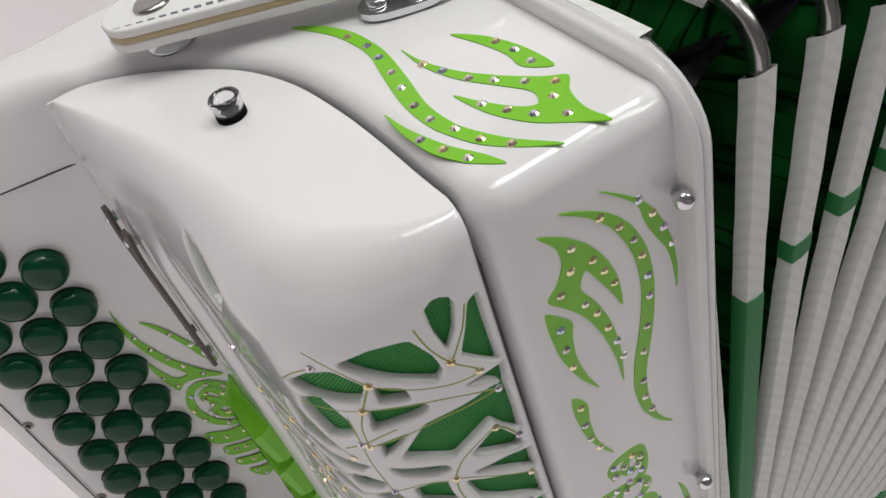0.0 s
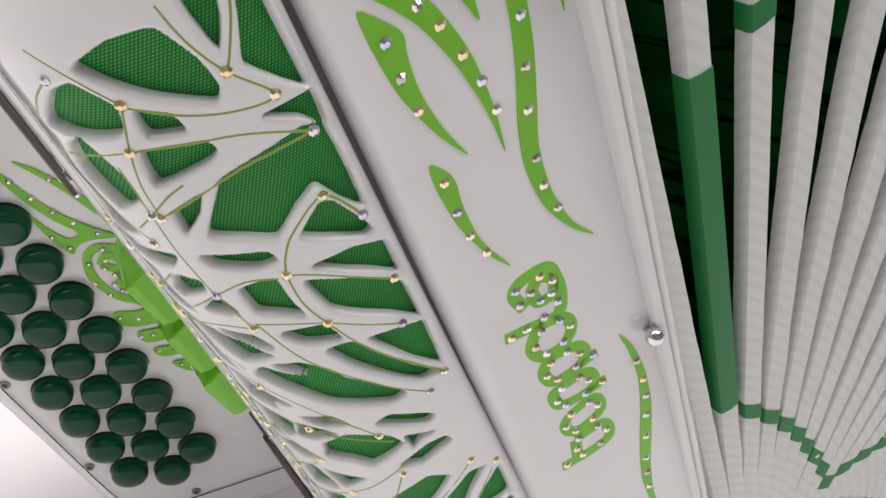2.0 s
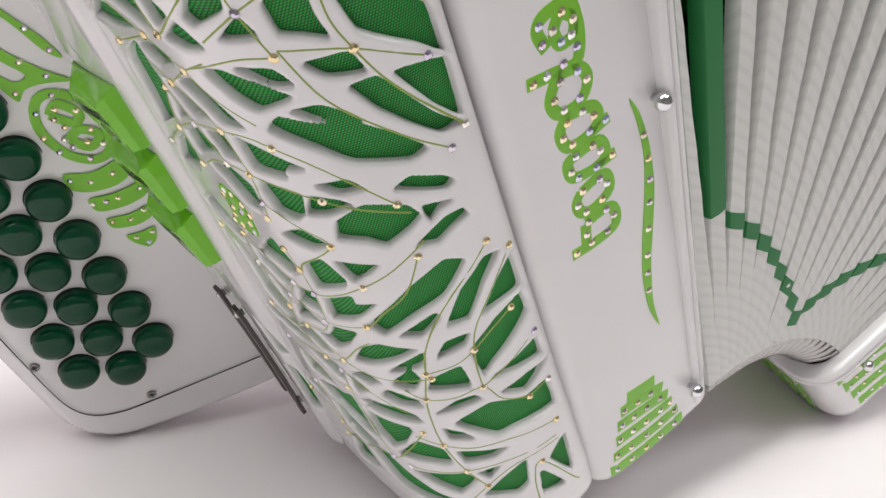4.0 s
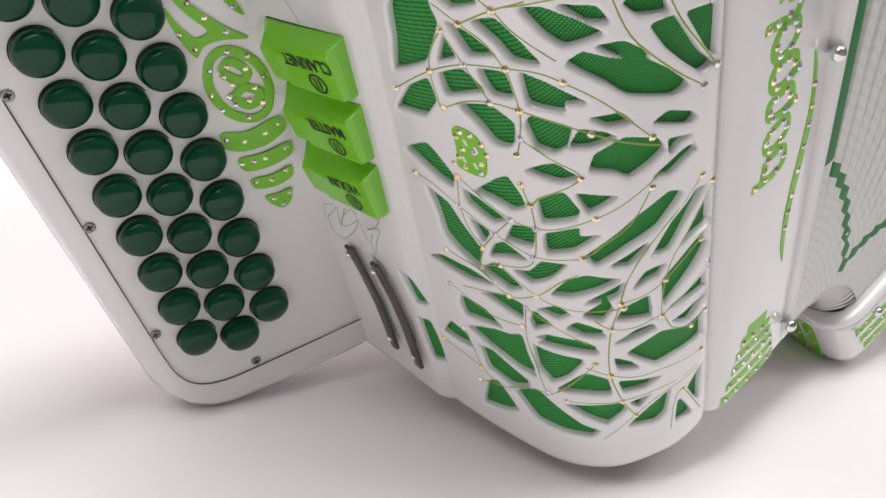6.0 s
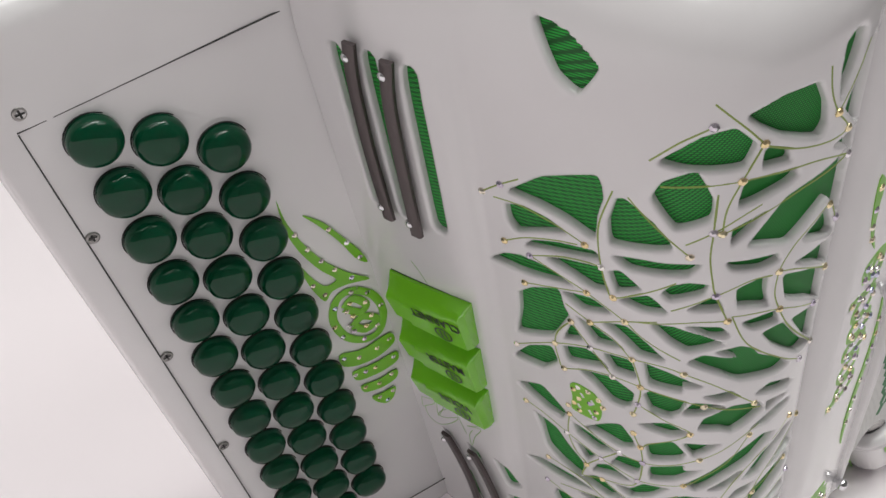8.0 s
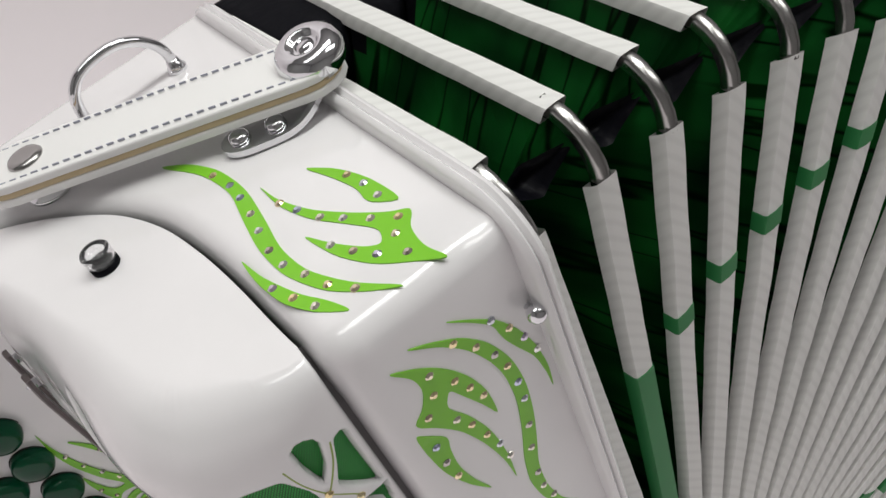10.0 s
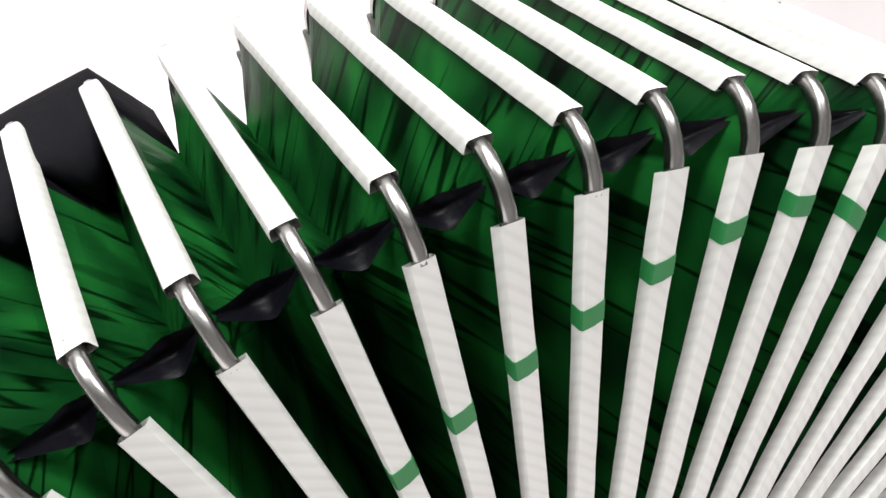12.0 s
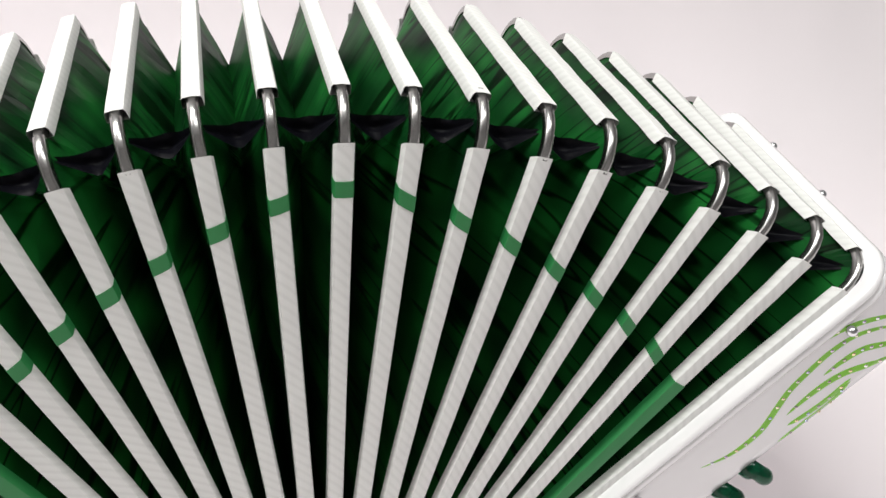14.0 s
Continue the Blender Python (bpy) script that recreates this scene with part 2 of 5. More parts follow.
box_part("floor", -2.2, 2.6, -2.2, 1.6, -0.85, -0.75, WALL, "plain grey floor of the room")
box_part("ceiling", -2.2, 2.6, -2.2, 1.6, 1.75, 1.85, CEILING, "plain white ceiling of the room")
box_part("wall_north", -2.2, 2.6, 1.6, 1.7, -0.85, 1.85, WALL, "plain grey wall")
box_part("wall_south", -2.2, 2.6, -2.3, -2.2, -0.85, 1.85, WALL, "plain grey wall")
box_part("wall_west", -2.3, -2.2, -2.2, 1.6, -0.85, 1.85, WALL, "plain grey wall")
box_part("wall_east", 2.6, 2.7, -2.2, 1.6, -0.85, 1.85, WALL, "plain grey wall")


def build_sheet():
    """The white cloth over the table, swept up behind the accordion."""
    prof = [(-0.62, -0.30), (-0.60, -0.02), (-0.58, 0.0)]
    prof += [(y, 0.0) for y in np.linspace(-0.5, 0.5, 40)]
    prof += [(0.5 + 0.25 * math.sin(a), 0.25 - 0.25 * math.cos(a)) for a in np.linspace(0.08, math.pi / 2, 14)]
    prof += [(0.75, z) for z in np.linspace(0.3, 1.2, 30)]
    verts, faces, nx = [], [], 90
    for y, z in prof:
        for i in range(nx):
            x = -1.1 + 2.6 * i / (nx - 1)
            w = 0.009 * noise.noise((x * 4 + z * 2.1, y * 4 + z * 1.3, 3.1)) + 0.018 * noise.noise((x * 3.1 + z * 1.5, z * 1.7, 8.4)) * min(1.0, max(0.0, (y - 0.5) / 0.2)) + 0.002 * noise.noise((x * 13, y * 13, z * 4))
            flat = min(1.0, max(0.0, (y - 0.3) / 0.25))
            under = 1.0 - flat
            # mound added to bring the cloth, and its contact shadow, up to the case
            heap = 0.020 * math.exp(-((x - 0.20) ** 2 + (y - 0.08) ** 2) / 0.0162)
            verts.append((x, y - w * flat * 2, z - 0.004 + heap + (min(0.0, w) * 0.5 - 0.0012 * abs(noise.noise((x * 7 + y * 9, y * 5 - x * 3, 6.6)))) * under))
    for j in range(len(prof) - 1):
        for i in range(nx - 1):
            faces.append((j * nx + i, j * nx + i + 1, (j + 1) * nx + i + 1, (j + 1) * nx + i))
    ob = part("table_cloth", verts, faces, CLOTH, None, scale=1)
    return tagged(ob, "white cloth spread over the table and hung up behind", kind="structure")


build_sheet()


def build_table():
    """The plain table under the cloth."""
    table = new("table")
    table.matrix_world = Matrix.Identity(4)
    tagged(table, "plain wooden table hidden beneath the white cloth", "table")

    def block(name, x0, x1, y0, y1, z0, z1):
        v = [(x, y, z) for z in (z0, z1) for y in (y0, y1) for x in (x0, x1)]
        f = [(0, 2, 3, 1), (4, 5, 7, 6), (0, 1, 5, 4), (2, 6, 7, 3), (1, 3, 7, 5), (0, 4, 6, 2)]
        part(name, v, f, WOOD, table, smooth=False, scale=1)
    block("tabletop", -1.05, 1.45, -0.56, 0.52, -0.045, -0.013)
    for x in (-1.0, 1.34):
        for y in (-0.52, 0.42):
            block("leg", x, x + 0.06, y, y + 0.06, -0.75, -0.045)


build_table()

# ---- the accordion ----
accordion = new("accordion")
accordion.matrix_world = Matrix.Identity(4)
tagged(accordion, "white and green button accordion standing with its bellows fanned open", "accordion")


def bow(y, z):
    """The front of the case leans back above and forward below."""
    return float(np.interp(z, (-266, -190, -135, -50, 30), (-1.8, -1.3, 0.3, 1.8, 2.9))) * max(0.0, 1 - y / 90)


SEAM = [(-46.5, 14), (-47.0, 26), (-47.3, 43), (-48.5, 61), (-51.5, 79.5), (-58, 96), (-68, 109.5), (-79.5, 121), (-93, 130), (-103.5, 131)]
KB = ((-105.5, 138.6), (-187.0, 160.0))


def plate_lift(a, b):
    """How far the keyboard plate stands out: it leans back above and forward below."""
    return 0.8 + 1.48 * (a + 40) / 40 - 3.67 * (b + 120) / 120


def plate_place(a, b):
    return a + 1.26 - 0.32 * (a + 40) / 40 + 0.55 * (b + 120) / 120, b + 1.38 + 0.83 * (a + 40) / 40 - 0.61 * (b + 120) / 120


def build_case():
    seam = [(v.x + 0.9, v.y + 0.9) for v in smooth_line(SEAM, 4)]
    front = [(6, 1.0), (-10, 0.6), (-24, 1.0), (-36, 1.5), (-40, 2.4), (-43.0, 4.6), (-44.7, 7.8), (-45.4, 11)]
    outline = front + seam[:-5] + [(-94.5, 131.2), (-99, 134.3), (-104, 137.6), (-109.5, 140.0), (-116, 141.7), (-140, 147.7), (-149, 150.05), (-154, 151.36), (-159, 152.67), (-164, 154.0), (-169, 155.3), (-173, 156.4), (-179, 158.6), (-184, 162.6), (-185.6, 168), (-184.2, 173), (-180, 175), (-174, 175.3), (-168, 175.5), (-162, 175.7), (-156, 175.9), (-149, 174.5), (-135, 171), (-115, 168), (-100, 167), (6, 168)]
    outline = outline[::-1]
    v, f = prism(outline, -266, 27, 7, 7, 5, 24)
    def settle(x, y, z):
        if z < -200:
            run = max(0.0, min(29.5, -x - 157))
            rise = (30 - math.sqrt(30 ** 2 - run * run)) + 4.5 * max(0.0, min(1.0, (-x - 128) / 30)) - 4.5 * max(0.0, min(1.0, (x + 110) / 60))
            z += rise * min(1.0, (-200 - z) / 40)
        if x < -94 and y < 166:
            y -= 0.97 * plate_lift((x + 105.5) / 0.967, max(z, -262)) * min(1.0, (-94 - x) / 14) * min(1.0, (166 - y) / 8)
        return (x, y + bow(y, z), z)
    v = [settle(*p) for p in v]
    ob = part("treble_case", v, f, WHITE, accordion, "glossy white lacquered treble case", m=TREBLE)
    return sharp(ob, 50)


case = build_case()

COVER = [(-46.6, 14), (-46.9, 10), (-48.2, 8.2), (-52, 7.6), (-60, 8.4), (-67, 10.7), (-74, 13.8), (-80, 17.3), (-84.5, 21.5), (-88.5, 27), (-91.8, 34), (-94.3, 44), (-96.3, 56), (-98.2, 70), (-99.2, 80), (-99.8, 84), (-101.8, 87.2), (-103.3, 92), (-104.5, 108), (-105.4, 124), (-105.8, 138)]
COVER_LINE = smooth_line(COVER, 10)
PLAIN_LINE = smooth_line([(x - 0.158 * (y - 56) - x - 96.3, y) if 60 < y < 100 else (x, y) for x, y in COVER], 10)


def cover_point(s):
    """Place and inward normal on the cover's section at the arc length s, in millimetres."""
    i = max(0, min(len(COVER_S) - 2, int(np.searchsorted(COVER_S, s)) - 1))
    k = (s - COVER_S[i]) / (COVER_S[i + 1] - COVER_S[i])
    a, b = COVER_LINE[i], COVER_LINE[i + 1]
    q = a.lerp(b, k)
    d = (COVER_LINE[min(i + 2, len(COVER_LINE) - 1)] - COVER_LINE[max(i - 1, 0)]).normalized()
    return q, Vector((-d.y, d.x)) * -1


COVER_S = [0.0]
for a, b in zip(COVER_LINE, COVER_LINE[1:]):
    COVER_S.append(COVER_S[-1] + (b - a).length)
LENGTH = COVER_S[-1]


def blend(a, b, t):
    t = max(0.0, min(1.0, t))
    return a + (b - a) * t * t * (3 - 2 * t)


TOPZ, LOWZ = 24.0, -271.0
# rounding of the cover's upper edge along its section: how far in, and how far down it starts
FILLET = list(zip(*smooth_line([(-5, 3, 4), (3, 3.5, 5), (24, 12, 15), (45, 18.5, 22), (70, 19.5, 26), (95, 18, 34), (120, 15, 41), (142, 10, 44), (157, 4.5, 42), (167, 1.5, 38)], 6)))


def spread(s, u):
    """Powers of the place on the cover, from about its middle."""
    a, b = (min(s, 112.0) - 60) / 60, (max(-250.0, min(5.0, u)) + 125) / 140
    return (1, a, b, a * a, a * b, b * b, a ** 3, a * a * b, a * b * b, b ** 3)


def mixed(terms, weights):
    return sum(t * w for t, w in zip(terms, weights))


def bulge(s, u):
    """How far the cover swells outwards, mostly low down."""
    return mixed(spread(s, u), (0.96, -1.19, -2.54, -0.52, 0.79, 1.62)) * blend(1, 0, (s - 105) / 45) * blend(1, 0, (u - 5) / 15)


def settled(s, u):
    """Where a place of the flat pattern comes to lie on the swollen cover."""
    t, k = spread(s, u), blend(1, 0, (s - 100) / 16)
    ds = mixed(t, (-2.35, -2.87, 0.40, 1.31, 2.01, -0.27, 1.07, -0.63, -1.83, 1.10))
    du = mixed(t, (3.20, 1.97, -4.24, -1.76, 1.60, -0.22, -1.50, 0.42, -3.02, 4.10))
    return s + k * ds, u + k * du


def skin(s, u, lift=0.0):
    """A place on the cover: s along its section, u up, lift outwards."""
    q, nn = cover_point(s)
    i = max(0, min(len(COVER_S) - 2, int(np.searchsorted(COVER_S, s)) - 1))
    k = (s - COVER_S[i]) / (COVER_S[i + 1] - COVER_S[i])
    q = q.lerp(PLAIN_LINE[i].lerp(PLAIN_LINE[i + 1], k), blend(0, 1, (u + 22) / 34))
    ri, rv = (float(np.interp(s, FILLET[0], FILLET[k])) for k in (1, 2))
    inset = k = 0.0
    if u > TOPZ - rv:
        k = min(1.0, (u - TOPZ + rv) / rv)
        inset = ri * (1 - math.sqrt(max(0.0, 1 - k * k)))
    elif u < LOWZ + 9:
        inset = 9 * (1 - math.sqrt(max(0.0, 1 - min(1.0, (LOWZ + 9 - u) / 9) ** 2)))
    e = (PLAIN_LINE[min(i + 2, len(PLAIN_LINE) - 1)] - PLAIN_LINE[max(i - 1, 0)]).normalized()
    nn = nn.lerp(Vector((e.y, -e.x)), blend(0, 1, (u + 22) / 34)).normalized()
    d = Vector((0.0, 1.0)).lerp(nn, blend(0, 1, (s - 8) / 12)).normalized()
    lift += bulge(s, u)
    x, y = q.x + d.x * inset - nn.x * lift, q.y + d.y * inset - nn.y * lift
    return (x, y - max(0.0, y - 130.3) * k * k, u)


CUTS = []


def cut(*points):
    """One opening of the grille, its corners softened."""
    points = [settled(x, y) for x, y in points]
    if area(points) < 0:
        points = points[::-1]
    ring = [Vector((x - 1.0 * nx, y - 1.0 * ny)) for (x, y), (nx, ny) in zip(points, normals2d(points))]
    for share in (0.1, 0.25):
        out = []
        for a, b in zip(ring, ring[1:] + ring[:1]):
            out += [a.lerp(b, share), a.lerp(b, 1 - share)]
        ring = out
    CUTS.append(np.array([(p.x, p.y) for p in ring]))


def distance(px, py, ring):
    """Signed distance from points to a closed ring: negative inside."""
    best = np.full(px.shape, 1e9)
    inside = np.zeros(px.shape, bool)
    for (ax, ay), (bx, by) in zip(ring, np.roll(ring, -1, axis=0)):
        ex, ey = bx - ax, by - ay
        t = np.clip(((px - ax) * ex + (py - ay) * ey) / (ex * ex + ey * ey + 1e-9), 0, 1)
        best = np.minimum(best, (px - ax - t * ex) ** 2 + (py - ay - t * ey) ** 2)
        cross = ((ay > py) != (by > py)) & (px < (bx - ax) * (py - ay) / (by - ay + 1e-12) + ax)
        inside ^= cross
    best = np.sqrt(best)
    return np.where(inside, -best, best)


# the openings: the vein pattern, then the slots behind the guard bars
cut((18.5, 4.7), (16.8, 6), (14.6, 5), (14, 2.7), (15.9, -4), (17.9, -8.4), (18.4, -2.6))
cut((9, 0.9), (8.1, 1.2), (7.4, 0.4), (7.7, -7.4), (7.5, -20.1), (9.6, -18.1), (14.6, -12.5), (11.6, -6))
cut((41.1, -4.8), (34.2, -2.6), (26.3, -2.6), (22.9, -9.2), (22.1, -14.2), (23.2, -15.9), (32.4, -11.7), (37.9, -7.7))
cut((17.1, -22.2), (7, -22.8), (7.4, -28.7), (10.4, -24.8), (14, -22.9))
cut((60.2, -16.5), (51.8, -10), (45.6, -8.2), (40.7, -13.1), (42.5, -17.3), (49.2, -17.5), (55.6, -17.3))
cut((36.6, -15.6), (32.5, -17), (31.7, -19.3), (36.8, -18.7))
cut((92.5, 10.1), (85, 8.1), (76.8, 3.3), (81.2, -2.8), (85.9, -0.1))
cut((40.8, -23.2), (29.3, -24.1), (28.7, -25.3), (30.1, -26.3), (41.7, -29))
cut((29.4, -32.1), (20.1, -29.7), (11.9, -28.3), (8.5, -29.6), (8, -38.3), (8.2, -48.2), (10.5, -44.9), (13.6, -39), (15.7, -38.7), (21.1, -41.8), (27, -46.9), (32.2, -44.8), (37.9, -43), (33.6, -37.4))
cut((21, -48.8), (15.6, -44.4), (14.1, -45), (10.3, -52.8), (9.9, -54.1), (10.6, -54.3), (15.8, -51.3))
cut((23, -57), (14.8, -57.2), (7.9, -59.7), (8, -66.9), (12.3, -63.1))
cut((42.5, -37.2), (36, -34), (38.7, -37.2), (42.8, -40.8))
cut((43, -48.9), (36.8, -50.2), (30.8, -51.2), (30.3, -52.4), (33.5, -52.9), (41.9, -50.4))
cut((25.6, -61.3), (17.9, -64.4), (8.6, -71.6), (8, -82), (12.9, -76.8), (23.8, -69.6))
cut((39.7, -59.4), (35, -58.4), (32.7, -58.6), (32.6, -64.6), (31.1, -68.8), (34.8, -66.6), (39, -65.3))
cut((52.6, -65.5), (47, -62), (45.4, -65))
cut((37, -73.8), (28.4, -74.4), (27, -78.3), (33.5, -77.1))
cut((19.6, -82), (12.9, -83.5), (8.1, -85.1), (8.2, -99.3), (12.6, -93.4))
cut((29.3, -82.1), (24.7, -81.8), (20.3, -88.6), (15.2, -96.3), (10.7, -100.5), (13.9, -100.5), (20, -94.6), (25.5, -88.5))
cut((44.3, -84), (38.3, -84.7), (33.4, -88.4), (30.8, -91), (36.2, -88.8))
cut((50.8, -88.4), (47.9, -86.2), (40.5, -89.3), (31.6, -92), (26.1, -96.4), (20.1, -102.6), (22.9, -103.8), (35.6, -99.7), (41.5, -94.2))
cut((27.7, -110.9), (25.2, -109.7), (18.5, -112.8), (16.6, -114.7), (17.7, -115.4), (25.4, -112.2))
cut((23.8, -119.2), (16.7, -120), (21.2, -120.1), (23.4, -122.2))
cut((27.9, -129.6), (20, -124.9), (16.2, -124.8), (15.6, -126.2), (19.5, -127.6), (24.2, -130.5))
cut((46.3, -105.2), (39.6, -105.5), (37.4, -107.8), (41.9, -107.4))
cut((49.1, -109.6), (43.6, -111), (41.8, -112.2), (48.2, -113.8), (51.2, -113.7))
cut((45.1, -117.5), (38.2, -113.9), (28.8, -117.4), (26.7, -121.2), (29.6, -123.4), (36.1, -126.7), (40, -123.5), (46.5, -122.1))
cut((103.1, -41.1), (97.7, -37.2), (92.2, -32.7), (77.5, -26.6), (76.7, -32), (78.6, -38.3), (79.5, -46.6), (86.5, -43.3), (95.5, -41.3))
cut((71.4, -31.9), (70.1, -31.4), (63.5, -36.5), (58.7, -43.4), (73.5, -46.4), (73.7, -40.1))
cut((62.3, -27.9), (59.8, -23), (53.5, -19.7), (49.7, -27.5), (49.8, -32.9), (56.9, -35.9))
cut((104.4, -47.4), (99.7, -46), (92.6, -47.3), (88.5, -49.1), (95.9, -51.8), (102.7, -54.9), (104.2, -52.3))
cut((100.5, -60.6), (97.8, -58.3), (89.7, -55.2), (79.1, -53.2), (78.7, -54.5), (89.7, -57.2))
cut((72.2, -51.8), (66.5, -50.7), (51.5, -49.1), (53.7, -51.6), (69.1, -53.7))
cut((93.4, -62.5), (88.2, -60.9), (78.2, -58.8), (77.4, -62.9), (76.3, -65.5), (79.6, -66.6), (85.1, -64.5))
cut((110.9, -71.4), (107.1, -68.3), (102.5, -66.7), (96.5, -67), (91.6, -68.4), (86.7, -69.7), (96.7, -71.1), (103.7, -71.8))
cut((73.8, -58.7), (71.7, -57.4), (67, -61), (72.2, -64.2))
cut((104.1, -83.7), (99.7, -79.3), (91.7, -75.2), (91, -80.6), (89.4, -84), (95.9, -97.5), (106.2, -102.3), (104.5, -93.2))
cut((89.2, -74.5), (80.3, -72.9), (76, -75.1), (83.5, -77.8))
cut((70.6, -67.8), (63.7, -63.6), (60, -67.7), (65.5, -68.6))
cut((59, -60.6), (56.9, -57.8), (53.3, -56.3), (49.5, -56.8), (49.9, -58.7), (57.8, -61.8))
cut((61.6, -74.7), (56.9, -74.4), (49.9, -77.3), (44.4, -80.5), (46.8, -81.3), (52.1, -82.8), (56.4, -79.9))
cut((53.3, -72.6), (44.9, -74.1), (42.5, -77.1), (46, -76.5))
cut((75.4, -81), (70.1, -79.3), (64.6, -83.8), (59.7, -88.7), (65.9, -88.6), (69.9, -84.5))
cut((85.1, -83.3), (78.5, -85.8), (72.4, -88.9), (79.3, -90.8))
cut((89.9, -95.6), (87.4, -89.7), (85.2, -93.2))
cut((108.1, -116.6), (103.1, -109.3), (96.1, -105), (94.8, -110.1), (100.1, -116.9))
cut((90.5, -101.3), (82.6, -97.5), (77.4, -101.1), (89.2, -106.3))
cut((76.4, -95.7), (69.5, -94.6), (68.1, -100.5), (73.3, -101.1))
cut((63.6, -93.6), (58.1, -95.2), (47.6, -100.2), (54.9, -99.6), (54.2, -102.1), (62.4, -101.3))
cut((63.6, -108.8), (61.8, -106.4), (52.7, -108.6), (54.4, -114.6), (56.6, -116.1), (61.3, -115))
cut((84.3, -109.4), (74.8, -106.6), (68.8, -109.8), (69.4, -115.9), (71.1, -117.8), (74.8, -117.9), (79.9, -112.4))
cut((108.1, -132.5), (101, -129.2), (93.6, -137.8), (94.7, -141.7), (99.4, -140.3))
cut((104, -147.7), (97.7, -151.3), (93.7, -158.3), (87.9, -165.3), (89.3, -174.7), (96.2, -170.6), (100.9, -165.9), (102.2, -154.7))
cut((89.3, -142.8), (84.4, -144.1), (76.2, -147.8), (80.4, -150.3), (88.3, -146.4))
cut((83.4, -140), (75.9, -133.2), (72.4, -130.9), (69.2, -135.8), (68.2, -139.3), (72, -141.9), (77.7, -140.3))
cut((64.8, -125), (60.1, -122.7), (57, -121.7), (52.1, -125.1), (55.9, -126.4))
cut((62.3, -137.9), (61.8, -135.6), (55.5, -131.9), (51.9, -138), (52.5, -140.2), (61.4, -142.9))
cut((50.5, -131.9), (41, -133.4), (47.9, -137.4))
cut((88.4, -154.2), (83, -156.2), (85.4, -160.6))
cut((74.5, -155.4), (71.8, -149.6), (66, -148.4), (67, -155))
cut((82.7, -166.6), (80.3, -162), (76.4, -158.9), (69.5, -162.1), (77.3, -163.7))
cut((86.5, -175.4), (81.3, -170.3), (73, -176.1), (77, -178.8))
cut((73.2, -169.2), (67.4, -167.9), (63, -161.5), (56.9, -160.9), (61.9, -167.1), (68.2, -171.5))
cut((61, -155.5), (61, -148.9), (52.4, -145.6), (52.6, -149), (45.7, -147.6), (50.8, -151.1), (54, -153.5))
cut((109.2, -179.4), (104.4, -177.8), (92, -179.1), (83.8, -180.7), (94.3, -183.3))
cut((100.5, -198.9), (99.2, -195.1), (90, -196.4), (84.4, -201.3), (99.5, -203.5))
cut((88.8, -187.6), (79.1, -184.5), (73.8, -184.9), (74.3, -191.4), (81.1, -190))
cut((109.4, -219), (106.1, -212.4), (102.4, -215.2), (100.6, -220.7), (106.4, -220.4))
cut((98.5, -210.2), (85.6, -205), (75.6, -203.7), (74.7, -212.5), (71.9, -220), (78.7, -219.4), (90.3, -215.1))
cut((95.1, -219), (91.5, -218), (75.1, -227.8), (83.2, -232.1), (92.9, -229.1))
cut((69.6, -191.3), (67.7, -186.6), (63.6, -189.6), (68.5, -193.4))
cut((65.8, -184.1), (60.2, -180.7), (57, -183.1), (60, -185))
cut((55.1, -190.1), (50.6, -188.2), (45.7, -192.8), (52.2, -192.2))
cut((67.2, -200.7), (62.3, -197.6), (49.9, -198.7), (48.8, -200.8), (58.3, -200))
cut((69.1, -206.4), (65.9, -207.2), (53.7, -207), (59.4, -215.5), (64.4, -219.6), (66.6, -216.1))
cut((48.8, -156), (43, -150.8), (34.6, -144), (24.1, -138.2), (19.9, -140.4), (27.5, -149.5), (38.1, -153.8), (46.5, -159))
cut((41.6, -160.3), (32, -156), (31.7, -157.1), (36.9, -161.5))
cut((60.1, -174), (55.2, -167.6), (50, -165.1), (40.9, -167.4), (46.9, -170.2), (55.6, -173.6))
cut((50.2, -176.6), (45.3, -173.6), (39.8, -170.2), (40.7, -173.8), (46.2, -175.7))
cut((28.3, -160.7), (21.9, -150.3), (14, -143.2), (10.9, -143.8), (16.7, -150.1), (23.5, -161))
cut((18, -160.8), (11.6, -152.6), (6.8, -147.8), (6.8, -159.8), (12.4, -160.1))
cut((24, -184.8), (24.8, -173.8), (15.9, -165.9), (7.7, -162.7), (6.8, -170.1), (11.4, -174.3), (20.9, -181.3))
cut((21.8, -187.5), (7.4, -183), (6.8, -186.5), (6.8, -189.7), (14.7, -188.8))
cut((34.8, -172.3), (31.1, -167.8), (25.7, -167.5), (26.9, -170.1))
cut((19.8, -195.8), (11.6, -194.2), (6.8, -194.2), (9.8, -197.1), (14.1, -199.9))
cut((40.4, -185.1), (38.2, -181.3), (31, -179.4), (30, -188.1))
cut((44.6, -177.1), (43.5, -180.5), (45.7, -184.3), (50.5, -182.5))
cut((41.9, -196.8), (34.9, -193.9), (30, -193.7), (29, -195.1), (36.9, -196.3))
cut((37.4, -203.5), (25.8, -199.1), (15.2, -203.8), (7.6, -202.2), (6.8, -214.6), (20, -213.4), (26.2, -214.7))
cut((41.8, -205.7), (38, -209.2), (34.6, -212.8), (40.9, -209.9))
cut((40.1, -218.7), (33, -221.3), (26.5, -222.4), (30.9, -224.5), (39.2, -223.3))
cut((36.2, -231.4), (30.9, -230.8), (34.1, -234))
cut((37.4, -243.7), (29.7, -237.7), (21.8, -233), (23.9, -245.4), (27.4, -247.5))
cut((18.2, -253.7), (17.8, -240.8), (12, -254.5))
cut((12.9, -237.6), (6.8, -231.7), (6.8, -252.2))
